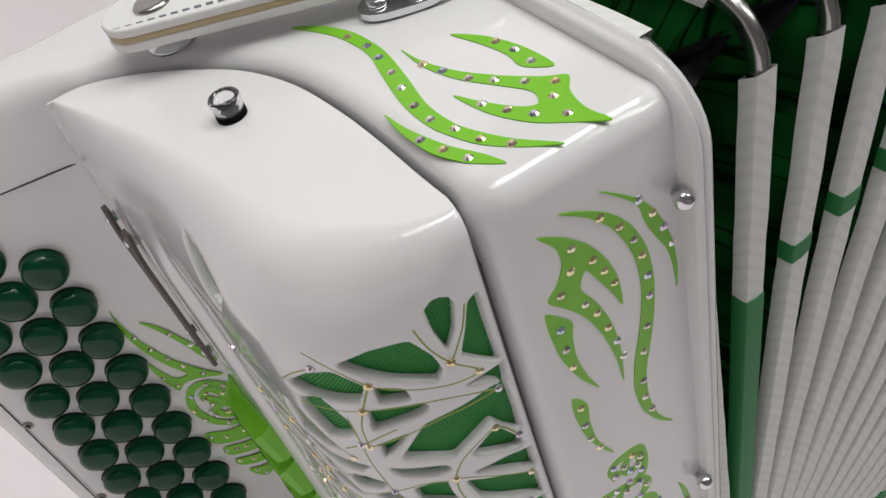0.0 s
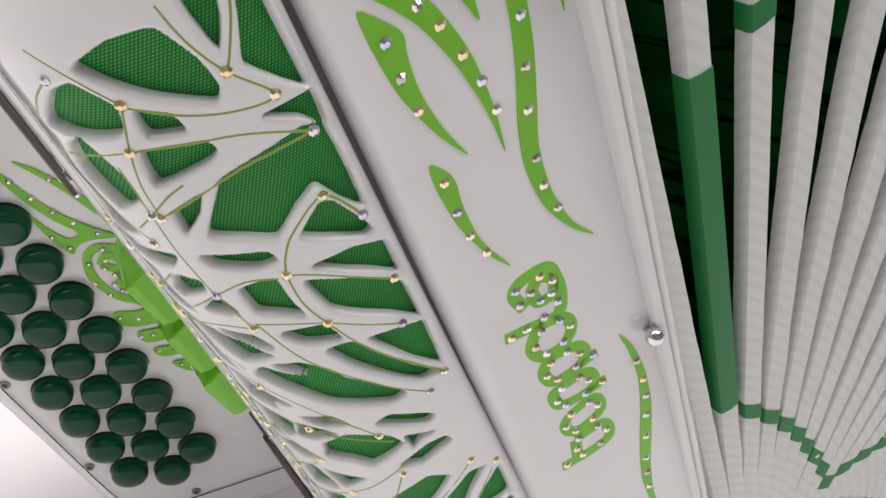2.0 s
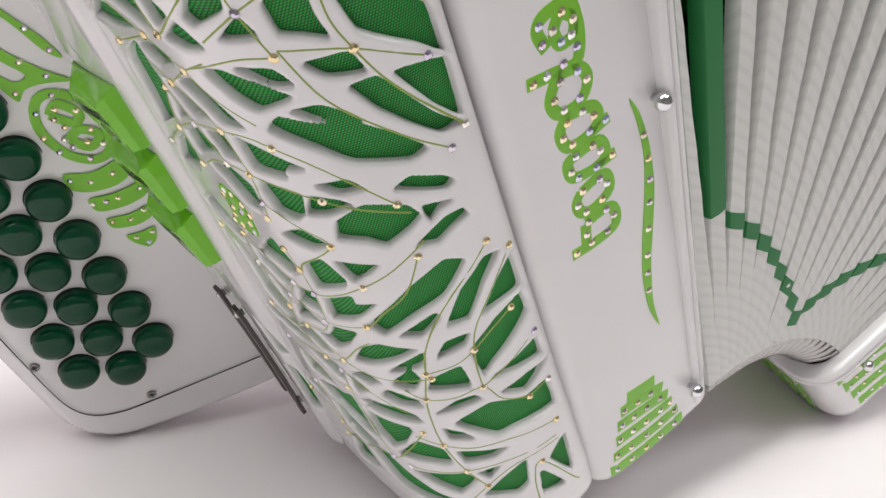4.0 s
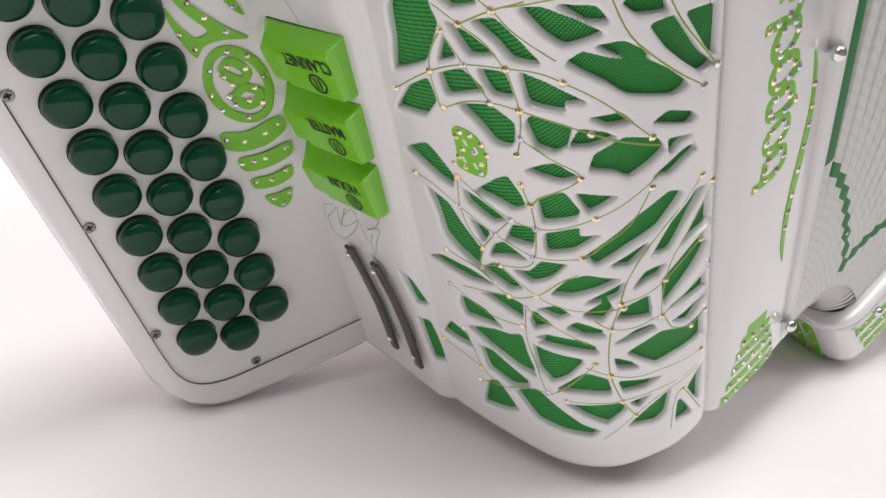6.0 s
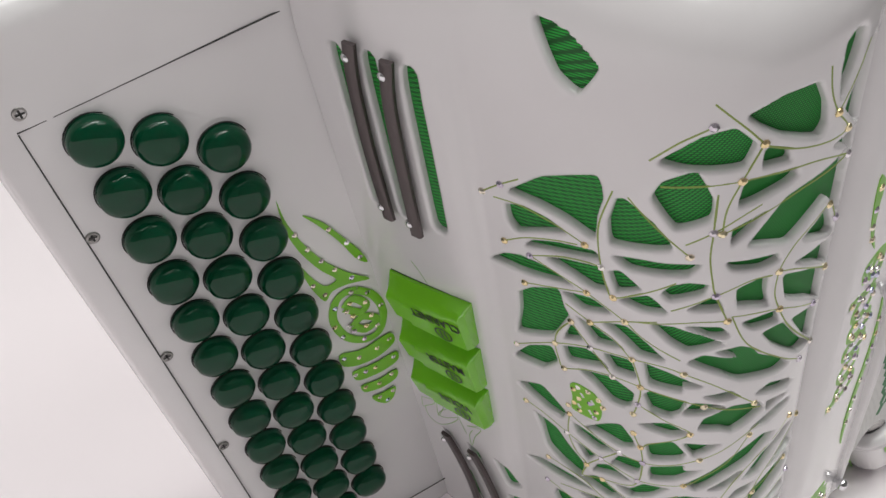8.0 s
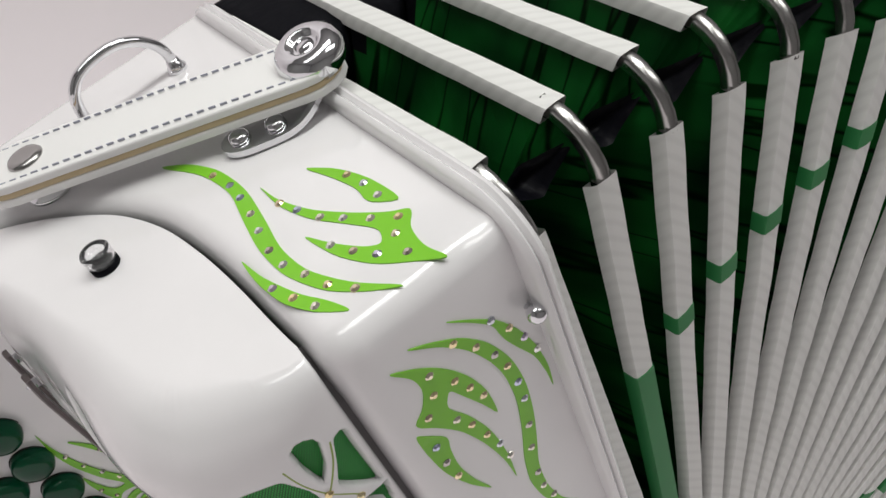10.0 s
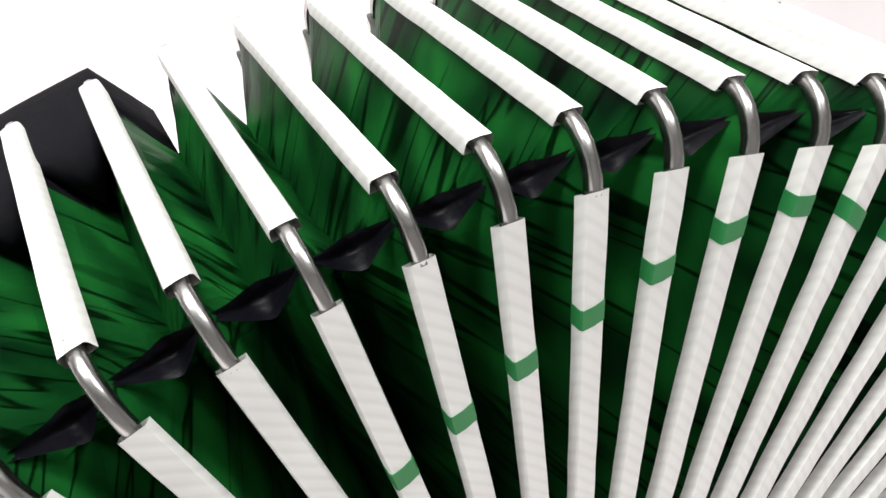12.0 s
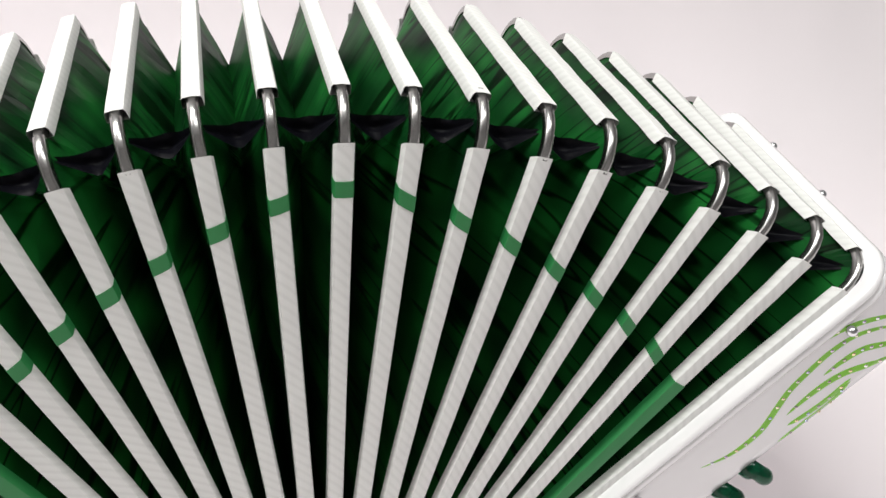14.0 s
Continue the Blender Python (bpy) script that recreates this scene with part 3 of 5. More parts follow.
cut((56.2, -189.8), (53.7, -187.1), (45.9, -190.4), (51.2, -191.2))
cut((67.4, -198.2), (63.7, -196), (53.2, -196.1), (49.3, -198.1), (58.9, -198.4))
cut((69.7, -204), (66.5, -204.7), (54.1, -205.6), (59.8, -211.9), (65.5, -218), (68.5, -214.9))
cut((61.8, -223.2), (52.2, -213), (46.1, -215.9), (45, -223.5), (52.6, -222.7))
cut((59, -231.4), (51, -230.9), (42.3, -230.3), (40, -234.8), (45.5, -240.2), (51.3, -236.8))
cut((94.4, -237.9), (90, -234.8), (82.5, -245.9), (89.5, -250), (98.7, -252.1))
cut((81.2, -234.9), (70.9, -228.6), (64.6, -234.3), (55.5, -242.5), (50, -245.3), (52.1, -247.8), (62.2, -247.2), (72.6, -246))
cut((96.2, -209.1), (82.4, -206.1), (75.6, -202), (74.6, -209.1), (72.1, -217.1), (81.3, -216.5))
cut((93.4, -219.5), (90.1, -218), (75.3, -225.7), (84.2, -229.4), (92.1, -228))
cut((153.5, -64.0), (150.5, -64.0), (150.3, -8), (153, -8))
cut((141.5, -64.0), (138.4, -64.0), (138, -7), (141.2, -7))
cut((128.5, -64.0), (125.0, -64.0), (124.6, -8), (128, -8))
cut((150.5, -194), (146.0, -201), (143.8, -204), (147.5, -196))
cut((144.5, -218.0), (141.4, -218), (137.5, -240), (140.5, -241))
cut((137.0, -194), (133.6, -196), (131.4, -206), (134.8, -204))
cut((131.6, -217), (128.4, -217.5), (124.2, -238), (127.6, -238))
cut((122.6, -192.5), (119.0, -194), (114.8, -206), (118.2, -206))
cut((118.6, -216), (115.6, -216), (112.8, -239), (115.6, -239))


def build_cover():
    ss = np.concatenate([np.linspace(0, 6, 16)[:-1], np.arange(6, 158, 0.6), np.linspace(158, LENGTH, 8)])
    uu = np.concatenate([LOWZ + 9 * (1 - np.cos(np.linspace(0, math.pi / 2, 9)))[:-1], np.arange(LOWZ + 9, 8, 0.6), TOPZ - 16 * (1 - np.sin(np.linspace(0, math.pi / 2, 26)))])
    S, U = np.meshgrid(ss, uu)
    phi = np.full(S.shape, 50.0)
    for ring in CUTS:
        lo, hi = ring.min(axis=0) - 4, ring.max(axis=0) + 4
        i0, i1 = np.searchsorted(ss, (lo[0], hi[0]))
        j0, j1 = np.searchsorted(uu, (lo[1], hi[1]))
        sub = (slice(j0, j1), slice(i0, i1))
        phi[sub] = np.minimum(phi[sub], distance(S[sub], U[sub], ring))
    phi[np.abs(phi) < 1e-3] = 1e-3
    rows, cols = phi.shape
    verts, faces, walls = [], [], []
    ids = {}
    soft = 0.95

    def put(key, s, u, f):
        if key not in ids:
            ids[key] = len(verts)
            drop = 0.0 if f >= soft else soft - math.sqrt(max(0.0, soft * soft - (soft - max(f, 0.0)) ** 2))
            verts.append(skin(s, u, -drop))
        return ids[key]

    def corner(j, i):
        return put((j, i), ss[i], uu[j], phi[j, i])

    def edge(a, b):
        a, b = min(a, b), max(a, b)
        fa, fb = phi[a], phi[b]
        t = fa / (fa - fb)
        return put((a, b), ss[a[1]] + (ss[b[1]] - ss[a[1]]) * t, uu[a[0]] + (uu[b[0]] - uu[a[0]]) * t, 0.0)

    solid = phi > 0
    for j in range(rows - 1):
        for i in range(cols - 1):
            ring = ((j, i), (j, i + 1), (j + 1, i + 1), (j + 1, i))
            state = [solid[k] for k in ring]
            if all(state):
                faces.append([corner(*k) for k in ring])
            elif any(state):
                poly, cuts = [], []
                for a, b, sa, sb in zip(ring, ring[1:] + ring[:1], state, state[1:] + state[:1]):
                    if sa:
                        poly.append(corner(*a))
                    if sa != sb:
                        e = edge(a, b)
                        poly.append(e)
                        cuts.append((e, sa))
                if len(cuts) == 2:
                    out = [e for e, sa in cuts if sa][0]
                    back = [e for e, sa in cuts if not sa][0]
                    walls.append((out, back))
                if len(poly) > 2:
                    faces.append(poly)
    low = {}
    place = {v: k for k, v in ids.items()}

    def below(e):
        if e not in low:
            a, b = place[e]
            fa, fb = phi[a], phi[b]
            t = fa / (fa - fb)
            low[e] = len(verts)
            verts.append(skin(ss[a[1]] + (ss[b[1]] - ss[a[1]]) * t, uu[a[0]] + (uu[b[0]] - uu[a[0]]) * t, -2.6))
        return low[e]

    for a, b in walls:
        faces.append((b, a, below(a), below(b)))
    seam = smooth_line(SEAM, 8)
    along = [0.0]
    for p, q in zip(seam, seam[1:]):
        along.append(along[-1] + (q - p).length)
    far = [0.0]
    for i in range(1, cols):
        p, q = Vector(skin(ss[i - 1], TOPZ)), Vector(skin(ss[i], TOPZ))
        far.append(far[-1] + (q - p).length)
    base = len(verts)
    for i in range(cols):
        t = far[i] / far[-1] * along[-1]
        k = max(0, min(len(along) - 2, int(np.searchsorted(along, t)) - 1))
        v = seam[k].lerp(seam[k + 1], (t - along[k]) / (along[k + 1] - along[k]))
        verts.append((v.x, v.y, TOPZ))
    for i in range(cols - 1):
        faces.append((corner(rows - 1, i), corner(rows - 1, i + 1), base + i + 1, base + i))
    ob = part("grille_cover", verts, faces, WHITE, accordion, "white lacquered cover with a cut-out vein pattern", m=TREBLE)
    return sharp(ob, 50)


cover = build_cover()


# grey strip along the seam, its colour standing in for the groove's shade
def build_seam_shade():
    verts, faces = [], []
    line = [(u, 10.6 if u < 8 else 10.6 + (u - 8) * 0.4) for u in np.linspace(-264, 21, 20)]
    for u, y in line:
        for x, d in ((-47.4, 0.0), (-47.4, -0.6), (-44.6, -0.6), (-44.6, 0.0)):
            verts.append((x, y + d + bow(10, u), u))
    for i in range(len(line) - 1):
        for k in range(4):
            faces.append((i * 4 + k, i * 4 + (k + 1) % 4, i * 4 + 4 + (k + 1) % 4, i * 4 + 4 + k))
    part("seam_gap", verts, faces, SEAMSHADE, cover, "grey strip coloured for the shade in the gap beside the cover", smooth=False)


build_seam_shade()


def build_mesh_cloth():
    ss, uu = np.linspace(4, 156, 220), np.linspace(-258, 14, 110)
    verts = [skin(s, u, -2.5) for u in uu for s in ss]
    k = len(ss)
    faces = [(j * k + i, j * k + i + 1, (j + 1) * k + i + 1, (j + 1) * k + i) for j in range(len(uu) - 1) for i in range(k - 1)]
    part("grille_cloth", verts, faces, MESHCLOTH, accordion, "woven green cloth behind the grille", m=TREBLE)


build_mesh_cloth()


# Flat surfaces that carry decals: each gives a place and a normal in the case's millimetres.
def FRONT(a, b, lift):
    return (a, float(np.interp(-a, (-6, 10, 24, 36, 40, 43.2), (1.0, 0.6, 1.0, 1.5, 2.4, 4.6))) + bow(0, b) - lift, b)


def TOP(a, b, lift):
    return (a + 0.6, 1.6 + 0.935 * b, 27 + lift)


def BOARD(a, b, lift):
    lift += plate_lift(a, b)
    a, b = plate_place(a, b)
    return (KB[0][0] - kx.x * a + kz.x * lift, KB[0][1] - kx.y * a + kz.y * lift, b)


def SKIN(a, b, lift):
    return skin(*settled(a, b), lift)


kx = Vector((KB[1][0] - KB[0][0], KB[1][1] - KB[0][1], 0)).normalized()
kz = Vector((-kx.y, kx.x, 0))
OWNER = {}


def soften(points, closed=True):
    ring = [Vector(p) for p in points]
    for share in (0.2, 0.25):
        out = [] if closed else [ring[0]]
        pairs = list(zip(ring, ring[1:] + (ring[:1] if closed else [])))
        for a, b in pairs:
            out += [a.lerp(b, share), a.lerp(b, 1 - share)]
        if not closed:
            out.append(ring[-1])
        ring = out
    return ring


def flame(surface, *points):
    """A cut vinyl flame with pointed ends, laid on a surface."""
    ring = soften(points)
    bm = bmesh.new()
    vs = [bm.verts.new((p.x, p.y, 0)) for p in ring]
    es = [bm.edges.new((a, b)) for a, b in zip(vs, vs[1:] + vs[:1])]
    bmesh.ops.triangle_fill(bm, edges=es, use_beauty=True)
    bm.verts.index_update()
    flat = [v.co.copy() for v in bm.verts]
    tris = [[v.index for v in f.verts] for f in bm.faces]
    bm.free()
    verts = [surface(v.x, v.y, 0.28) for v in flat]
    n = len(verts)
    order = [v for v in range(n)]
    verts += [surface(v.x, v.y, -0.1) for v in flat]
    faces = tris + [(order[i], order[(i + 1) % n], n + (i + 1) % n, n + i) for i in range(n)]
    part("flame_decal", verts, faces, LIME, OWNER[surface], smooth=False)


def ribbon(surface, points, width, name, mat, owner, lift=0.12, per=5, taper=0.0):
    line = smooth_line([(a, b) for a, b in points], per) if len(points) > 2 else [Vector(points[0]).lerp(Vector(points[1]), t / 6) for t in range(7)]
    verts, faces = [], []
    count = len(line)
    for i, p in enumerate(line):
        d = line[min(i + 1, count - 1)] - line[max(i - 1, 0)]
        d = d.normalized() if d.length > 1e-6 else Vector((1, 0))
        w = width / 2 * (1 - taper * abs(2 * i / (count - 1) - 1) ** 3)
        for side in (-1, -0.5, 0.5, 1):
            high = lift if abs(side) < 1 else -0.05
            verts.append(surface(p.x - d.y * w * side, p.y + d.x * w * side, high))
    for i in range(count - 1):
        for k in range(3):
            faces.append((i * 4 + k, i * 4 + k + 1, i * 4 + k + 5, i * 4 + k + 4))
    return part(name, verts, faces, mat, owner, smooth=False)


def stroke(surface, *points):
    width = 3.2 if surface is BOARD else 4.2
    if surface is FRONT and points[0][1] < -225:
        width = 6.2
    ribbon(surface, points, width, "vinyl_stroke", LIME, OWNER[surface])


GEM = {}


def gem(surface, a, b, size):
    p = Vector(surface(a, b, 0.1))
    d1, d2 = Vector(surface(a + 0.5, b, 0.1)) - p, Vector(surface(a, b + 0.5, 0.1)) - p
    z = (Vector(surface(a, b, 1.1)) - p).normalized()
    x = (d1 - z * d1.dot(z)).normalized()
    y = z.cross(x)
    m = Matrix(((x.x, y.x, z.x, p.x / 1000), (x.y, y.y, z.y, p.y / 1000), (x.z, y.z, z.z, p.z / 1000), (0, 0, 0, 1)))
    m = m @ Matrix.Rotation(random.random() * 3, 4, "Z") @ Matrix.Rotation(random.uniform(-0.06, 0.06), 4, "X") @ Matrix.Scale(size, 4)
    warm = surface is SKIN
    if warm not in GEM:
        verts = [(math.cos(k * math.pi / 4) * r, math.sin(k * math.pi / 4) * r, h) for r, h in ((1.08, -0.1), (1.05, 0.18), (0.5, 0.62)) for k in range(8)]
        faces = [(r * 8 + k, r * 8 + (k + 1) % 8, r * 8 + 8 + (k + 1) % 8, r * 8 + 8 + k) for r in range(2) for k in range(8)] + [tuple(range(16, 24))]
        GEM[warm] = part("rhinestone", verts, faces, GOLDSTONE if warm else CLEAR, OWNER[surface], smooth=False, m=m).data
    else:
        ob = new("rhinestone", GEM[warm])
        ob.parent = OWNER[surface]
        ob.matrix_local = m


def gems(surface, *points):
    for a, b in points:
        gem(surface, a, b, 1.0 if surface in (BOARD, SKIN) else 1.15)


def vein(stones, *points):
    """A thin green line along a rib of the grille, with rhinestones at some of its points."""
    ribbon(SKIN, points, 0.62, "vein_line", VEIN, cover, 0.06)
    for k in stones:
        gem(SKIN, *points[k], 1.08)


def mark(*points):
    """A thin green line of the drawing beside the switches."""
    ribbon(SKIN, points, 0.5, "drawn_line", LINE, cover, 0.06)


OWNER.update({FRONT: case, TOP: case, BOARD: case, SKIN: cover})

# keyboard frame: x towards the bellows, y up the rows, z out of the plate
PLATE = Matrix(((-kx.x, 0, kz.x, KB[0][0] / 1000), (-kx.y, 0, kz.y, KB[0][1] / 1000), (0, 1, 0, 0), (0, 0, 0, 1)))


def on_plate(a, b):
    """A pose on the keyboard plate, in the case's frame."""
    x, y = plate_place(a, b)
    return PLATE @ pose(x / 1000, y / 1000, plate_lift(a, b) / 1000, 1.75, 0, 0)


def lathe(prof, k=24, cap=True):
    verts, faces = [], []
    for r, z in prof:
        for i in range(k):
            a = 2 * math.pi * i / k
            verts.append((r * math.cos(a), r * math.sin(a), z))
    for j in range(len(prof) - 1):
        for i in range(k):
            faces.append((j * k + i, j * k + (i + 1) % k, (j + 1) * k + (i + 1) % k, (j + 1) * k + i))
    if cap:
        faces.append(tuple(range((len(prof) - 1) * k, len(prof) * k)))
        faces.append(tuple(range(k - 1, -1, -1)))
    return verts, faces


def copies(name, made, m, parent):
    ob = new(name, made.data)
    ob.parent = parent
    ob.matrix_local = m
    return ob


def build_buttons():
    v, f = lathe([(7.0, -2), (7.3, 0.3), (7.35, 2.0), (7.1, 3.4), (6.3, 4.6), (4.8, 5.5), (2.6, 6.0), (0.3, 6.2)], 28)
    sv, sf = lathe([(7.75, -0.5), (7.75, 0.1), (7.4, 0.1), (7.4, -0.5)], 28, False)
    first = socket = None
    for out, high, count in ((-165.0, -14.0, 12), (-150.4, -22.3, 12), (-135.9, -33.5, 11)):
        for i in range(count):
            x = (out - KB[0][0]) / -kx.x
            m = on_plate(x, high - 18.25 * i)
            if first is None:
                first = part("button", v, f, GLASS, case, "domed translucent green button", m=m)
                socket = part("button_socket", sv, sf, DARK, case, m=m)
            else:
                copies("button", first, m, case)
                copies("button_socket", socket, m, case)


build_buttons()


def build_board():
    line = [(8, -249.5), (-45, -246), (-62, -243.5), (-71, -238), (-75, -229), (-76, -217)] + [(-76.2 - 0.05 * k, -204 + 13.3 * k) for k in range(16)]
    ribbon(BOARD, line, 0.45, "plate_joint", DARK, case, 0.3)
    ribbon(BOARD, [(-77, -4), (-40, -3.5), (-3, -3)], 0.5, "plate_joint", DARK, case, 0.3)
    v, f = lathe([(2.0, -0.4), (2.0, 0.25), (1.5, 0.45), (0.9, 0.1), (0.1, 0.1)], 16)
    flat = len(f)
    for w, h in ((1.25, 0.28), (0.28, 1.25)):
        n = len(v)
        v += [(-w, -h, 0.42), (w, -h, 0.42), (w, h, 0.42), (-w, h, 0.42)]
        f.append((n, n + 1, n + 2, n + 3))
    first = None
    for a, b in ((-74.8, 6 - 48), (-74.8, -96.1), (-74.5, -149.3), (-74.3, -205), (-45.8, -242.6), (-74, 0.5)):
        m = on_plate(a, b)
        if first is None:
            first = part("plate_screw", v, f, SCREW, case, "small steel cross-head screw", m=m, mats=(DARK,), index=[0] * flat + [1, 1])
        else:
            copies("plate_screw", first, m, case)


build_board()

TAPE_SECTION = [(-3.85, -3.4), (-3.6, 0.55), (-3.1, 1.5), (0, 1.85), (3.1, 1.5), (3.6, 0.55), (3.85, -3.4)]
BAND_SECTION = [(-4.05, -3.5), (-3.8, 0.7), (-3.3, 1.72), (0, 2.07), (3.3, 1.72), (3.8, 0.7), (4.05, -3.5)]
TUBE_SECTION = [(-2.1, -2.2), (-2.15, 0.1), (-1.7, 1.15), (-0.8, 1.7), (0.8, 1.7), (1.7, 1.15), (2.15, 0.1), (2.1, -2.2)]
BY0, BY1, BZ0, BZ1, BR = 10.0, 166.0, -307.0, 0.0, 16.5


def worn_side(side, seed, head=0.0):
    """A tape side cut into short lengths with a slightly uneven edge."""
    (y0, z0, ny, nz), (y1, z1, _, _) = side
    length = math.hypot(y1 - y0, z1 - z0)
    count = int(length / 4)
    out = []
    for i in range(count + 1):
        t = -1.5 / length - head / length + (1 + (3 + head) / length) * i / count
        w = 0.35 * noise.noise((i * 0.31, seed * 7.3, 1.7))
        out.append((y0 + (y1 - y0) * t + ny * w, z0 + (z1 - z0) * t + nz * w, ny, nz))
    return out


def build_bellows():
    sides, arcs = rect_sides(BY0, BY1, BZ0, BZ1, BR)
    tubes = [sweep(a, TUBE_SECTION) for a in arcs]
    tube_made = []
    for i in range(19):
        strip = new("bellows_strip")
        strip.parent = accordion
        strip.matrix_local = FAN @ strip_pose(i)
        for k, side in enumerate(sides):
            v, f = sweep(worn_side(side, i * 4 + k, 3.5 if k == 1 else 0.0), TAPE_SECTION)
            (y0, z0, _, _), (y1, z1, _, _) = side
            away = Vector((0, y1 - y0, z1 - z0)).normalized()
            n = len(TAPE_SECTION)
            for e, (_, deep) in enumerate(TAPE_SECTION):
                cutback = away * max(0.0, 2.0 - deep) * 0.55
                v[e] = tuple(Vector(v[e]) + cutback)
                v[e - n] = tuple(Vector(v[e - n]) - cutback)
            sharp(part("tape", v, f[:-2], TAPE, strip), 30)
        for k, (v, f) in enumerate(tubes):
            if len(tube_made) < 4:
                tube_made.append(sharp(part("metal_corner", v, f, STEEL, strip, "bare nickel bellows corner"), 70))
            else:
                copies("metal_corner", tube_made[k], Matrix.Identity(4), strip)
        # green bands climb to the middle strip above and fall to it below; the two outer strips are green between
        if 1 <= i <= 17:
            far = abs(i - 9)
            high, low = -30.8 - 7.55 * far, -281.0 + 8.63 * far
            if i > 9:
                high, low = -30.8 - 7.96 * far, -281.0 + 5.97 * far
            if i == 9:
                high -= 3.0
            spans = [(high - 3.3, high + 3.3), (low - 3.3, low + 3.3)] if far < 8 else [(low, high)]
            for z0, z1 in spans:
                tilt = ((1.2 if i < 9 else 2.2) if z1 == high + 3.3 else -2.6) * (1 if i < 9 else -1) if 0 < far < 8 else 0
                path = [(BY0, z0, -1, 0), (BY0, (z0 + z1) / 2, -1, 0), (BY0, z1, -1, 0)]
                v, f = sweep(path, BAND_SECTION)
                v = [(x, y, z + x * tilt / 4.2) for x, y, z in v]
                sharp(part("green_band", v, f, BAND, strip, "dark green cloth band"), 30)
    path = []
    for k in range(4):
        (y0, z0, ny, nz), (y1, z1, _, _) = sides[k]
        for t in np.linspace(0, 1, 15):
            path.append((y0 + (y1 - y0) * t, z0 + (z1 - z0) * t, ny, nz, 0))
        for y, z, ny, nz in arcs[k][1:-1]:
            path.append((y, z, ny, nz, 1))
    count = len(path)
    for i in range(18):
        ma, mb = strip_pose(i), strip_pose(i + 1)
        verts, faces, index, turn = [], [], [], []
        rows = 7
        for j, (y, z, ny, nz, corner) in enumerate(path):
            a = ma @ Vector((0.0008, (y - 1.2 * ny) / 1000, (z - 1.2 * nz) / 1000))
            b = mb @ Vector((-0.0008, (y - 1.2 * ny) / 1000, (z - 1.2 * nz) / 1000))
            half = (a - b).length * 500
            inset = math.sqrt(max(60.0, (32.0 + 14.0 * max(0.0, -ny)) ** 2 - half * half))
            yi = min(max(y, BY0 + inset), BY1 - inset)
            zi = min(max(z, BZ0 + inset), BZ1 - inset)
            c = (ma @ Vector((0, yi / 1000, zi / 1000)) + mb @ Vector((0, yi / 1000, zi / 1000))) / 2
            near = 1.0 if BZ1 - z < 45 or corner else 0.35
            for r in range(rows):
                t = r / 3
                p = a.lerp(c, t) if t <= 1 else c.lerp(b, t - 1)
                if 0 < r < rows - 1:
                    w = 0.0011 * near * noise.noise((j * 0.55, i * 3.7 + r * 0.9, 5.5))
                    p = p + Vector((w * 0.6, w * ny, w * nz)) * (1.4 if r == 3 else 1.0)
                verts.append(p)
            turn.append((abs(nz) > abs(ny), y, yi, z, zi))
        for j in range(count):
            n2 = (j + 1) % count
            for r in range(rows - 1):
                faces.append((j * rows + r, n2 * rows + r, n2 * rows + r + 1, j * rows + r + 1))
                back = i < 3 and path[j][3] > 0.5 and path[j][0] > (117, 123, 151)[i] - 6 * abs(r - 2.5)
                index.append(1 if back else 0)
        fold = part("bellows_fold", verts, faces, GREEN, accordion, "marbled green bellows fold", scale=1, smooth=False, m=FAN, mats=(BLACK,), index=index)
        uv = []
        for j in range(count):
            flat = turn[j][0]
            for r in range(rows - 1):
                for jj, rr in ((j, r), (j + 1, r), (j + 1, r + 1), (j, r + 1)):
                    _, y, yi, z, zi = turn[jj % count]
                    t = 1 - abs(rr - 3) / 3
                    along = y + (yi - y) * t if flat else z + (zi - z) * t
                    uv += [along / 10 + (300 - 0.7 * t if flat else 0.4 * t) + i * 41.3, t * 3.0 * (1 if r < 3 else -1)]
        fold.data.uv_layers.new(name="sheet").data.foreach_set("uv", uv)


build_bellows()


def build_gussets():
    """Black leather gussets drawn between neighbouring metal corners at the front."""
    for i in range(18):
        ma, mb = strip_pose(i), strip_pose(i + 1)
        for cz, mid, side in ((BZ1 - BR, 138, 1), (BZ0 + BR, 222, -1)):
            cy = BY0 + BR
            verts, faces = [], []
            na, nt = 9, 15
            for k in range(nt):
                t = k / (nt - 1)
                for j in range(na):
                    w = 2 * j / (na - 1) - 1
                    spread = 0.05 + 0.95 * min(t / 0.55, (1 - t) / 0.45)
                    a = radians(mid + side * w * (27 if w > 0 else 14) * spread - side * 4)
                    deep = (1.5 + math.sin(math.pi * t) * (15 - 5.0 * abs(w)) + 1.6 * noise.noise((t * 5, w * 2.5, i * 3.3 + mid))) * 0.707
                    p = Vector((0, (cy + (BR - 2) * math.cos(a) + deep) / 1000, (cz + (BR - 2) * math.sin(a) - side * deep) / 1000))
                    verts.append((ma @ p).lerp(mb @ p, t))
            for k in range(nt - 1):
                for j in range(na - 1):
                    faces.append((k * na + j, k * na + j + 1, k * na + na + j + 1, k * na + na + j))
            part("corner_gusset", verts, faces, GUSSET, accordion, "crumpled black leather gusset", scale=1, m=FAN)


build_gussets()


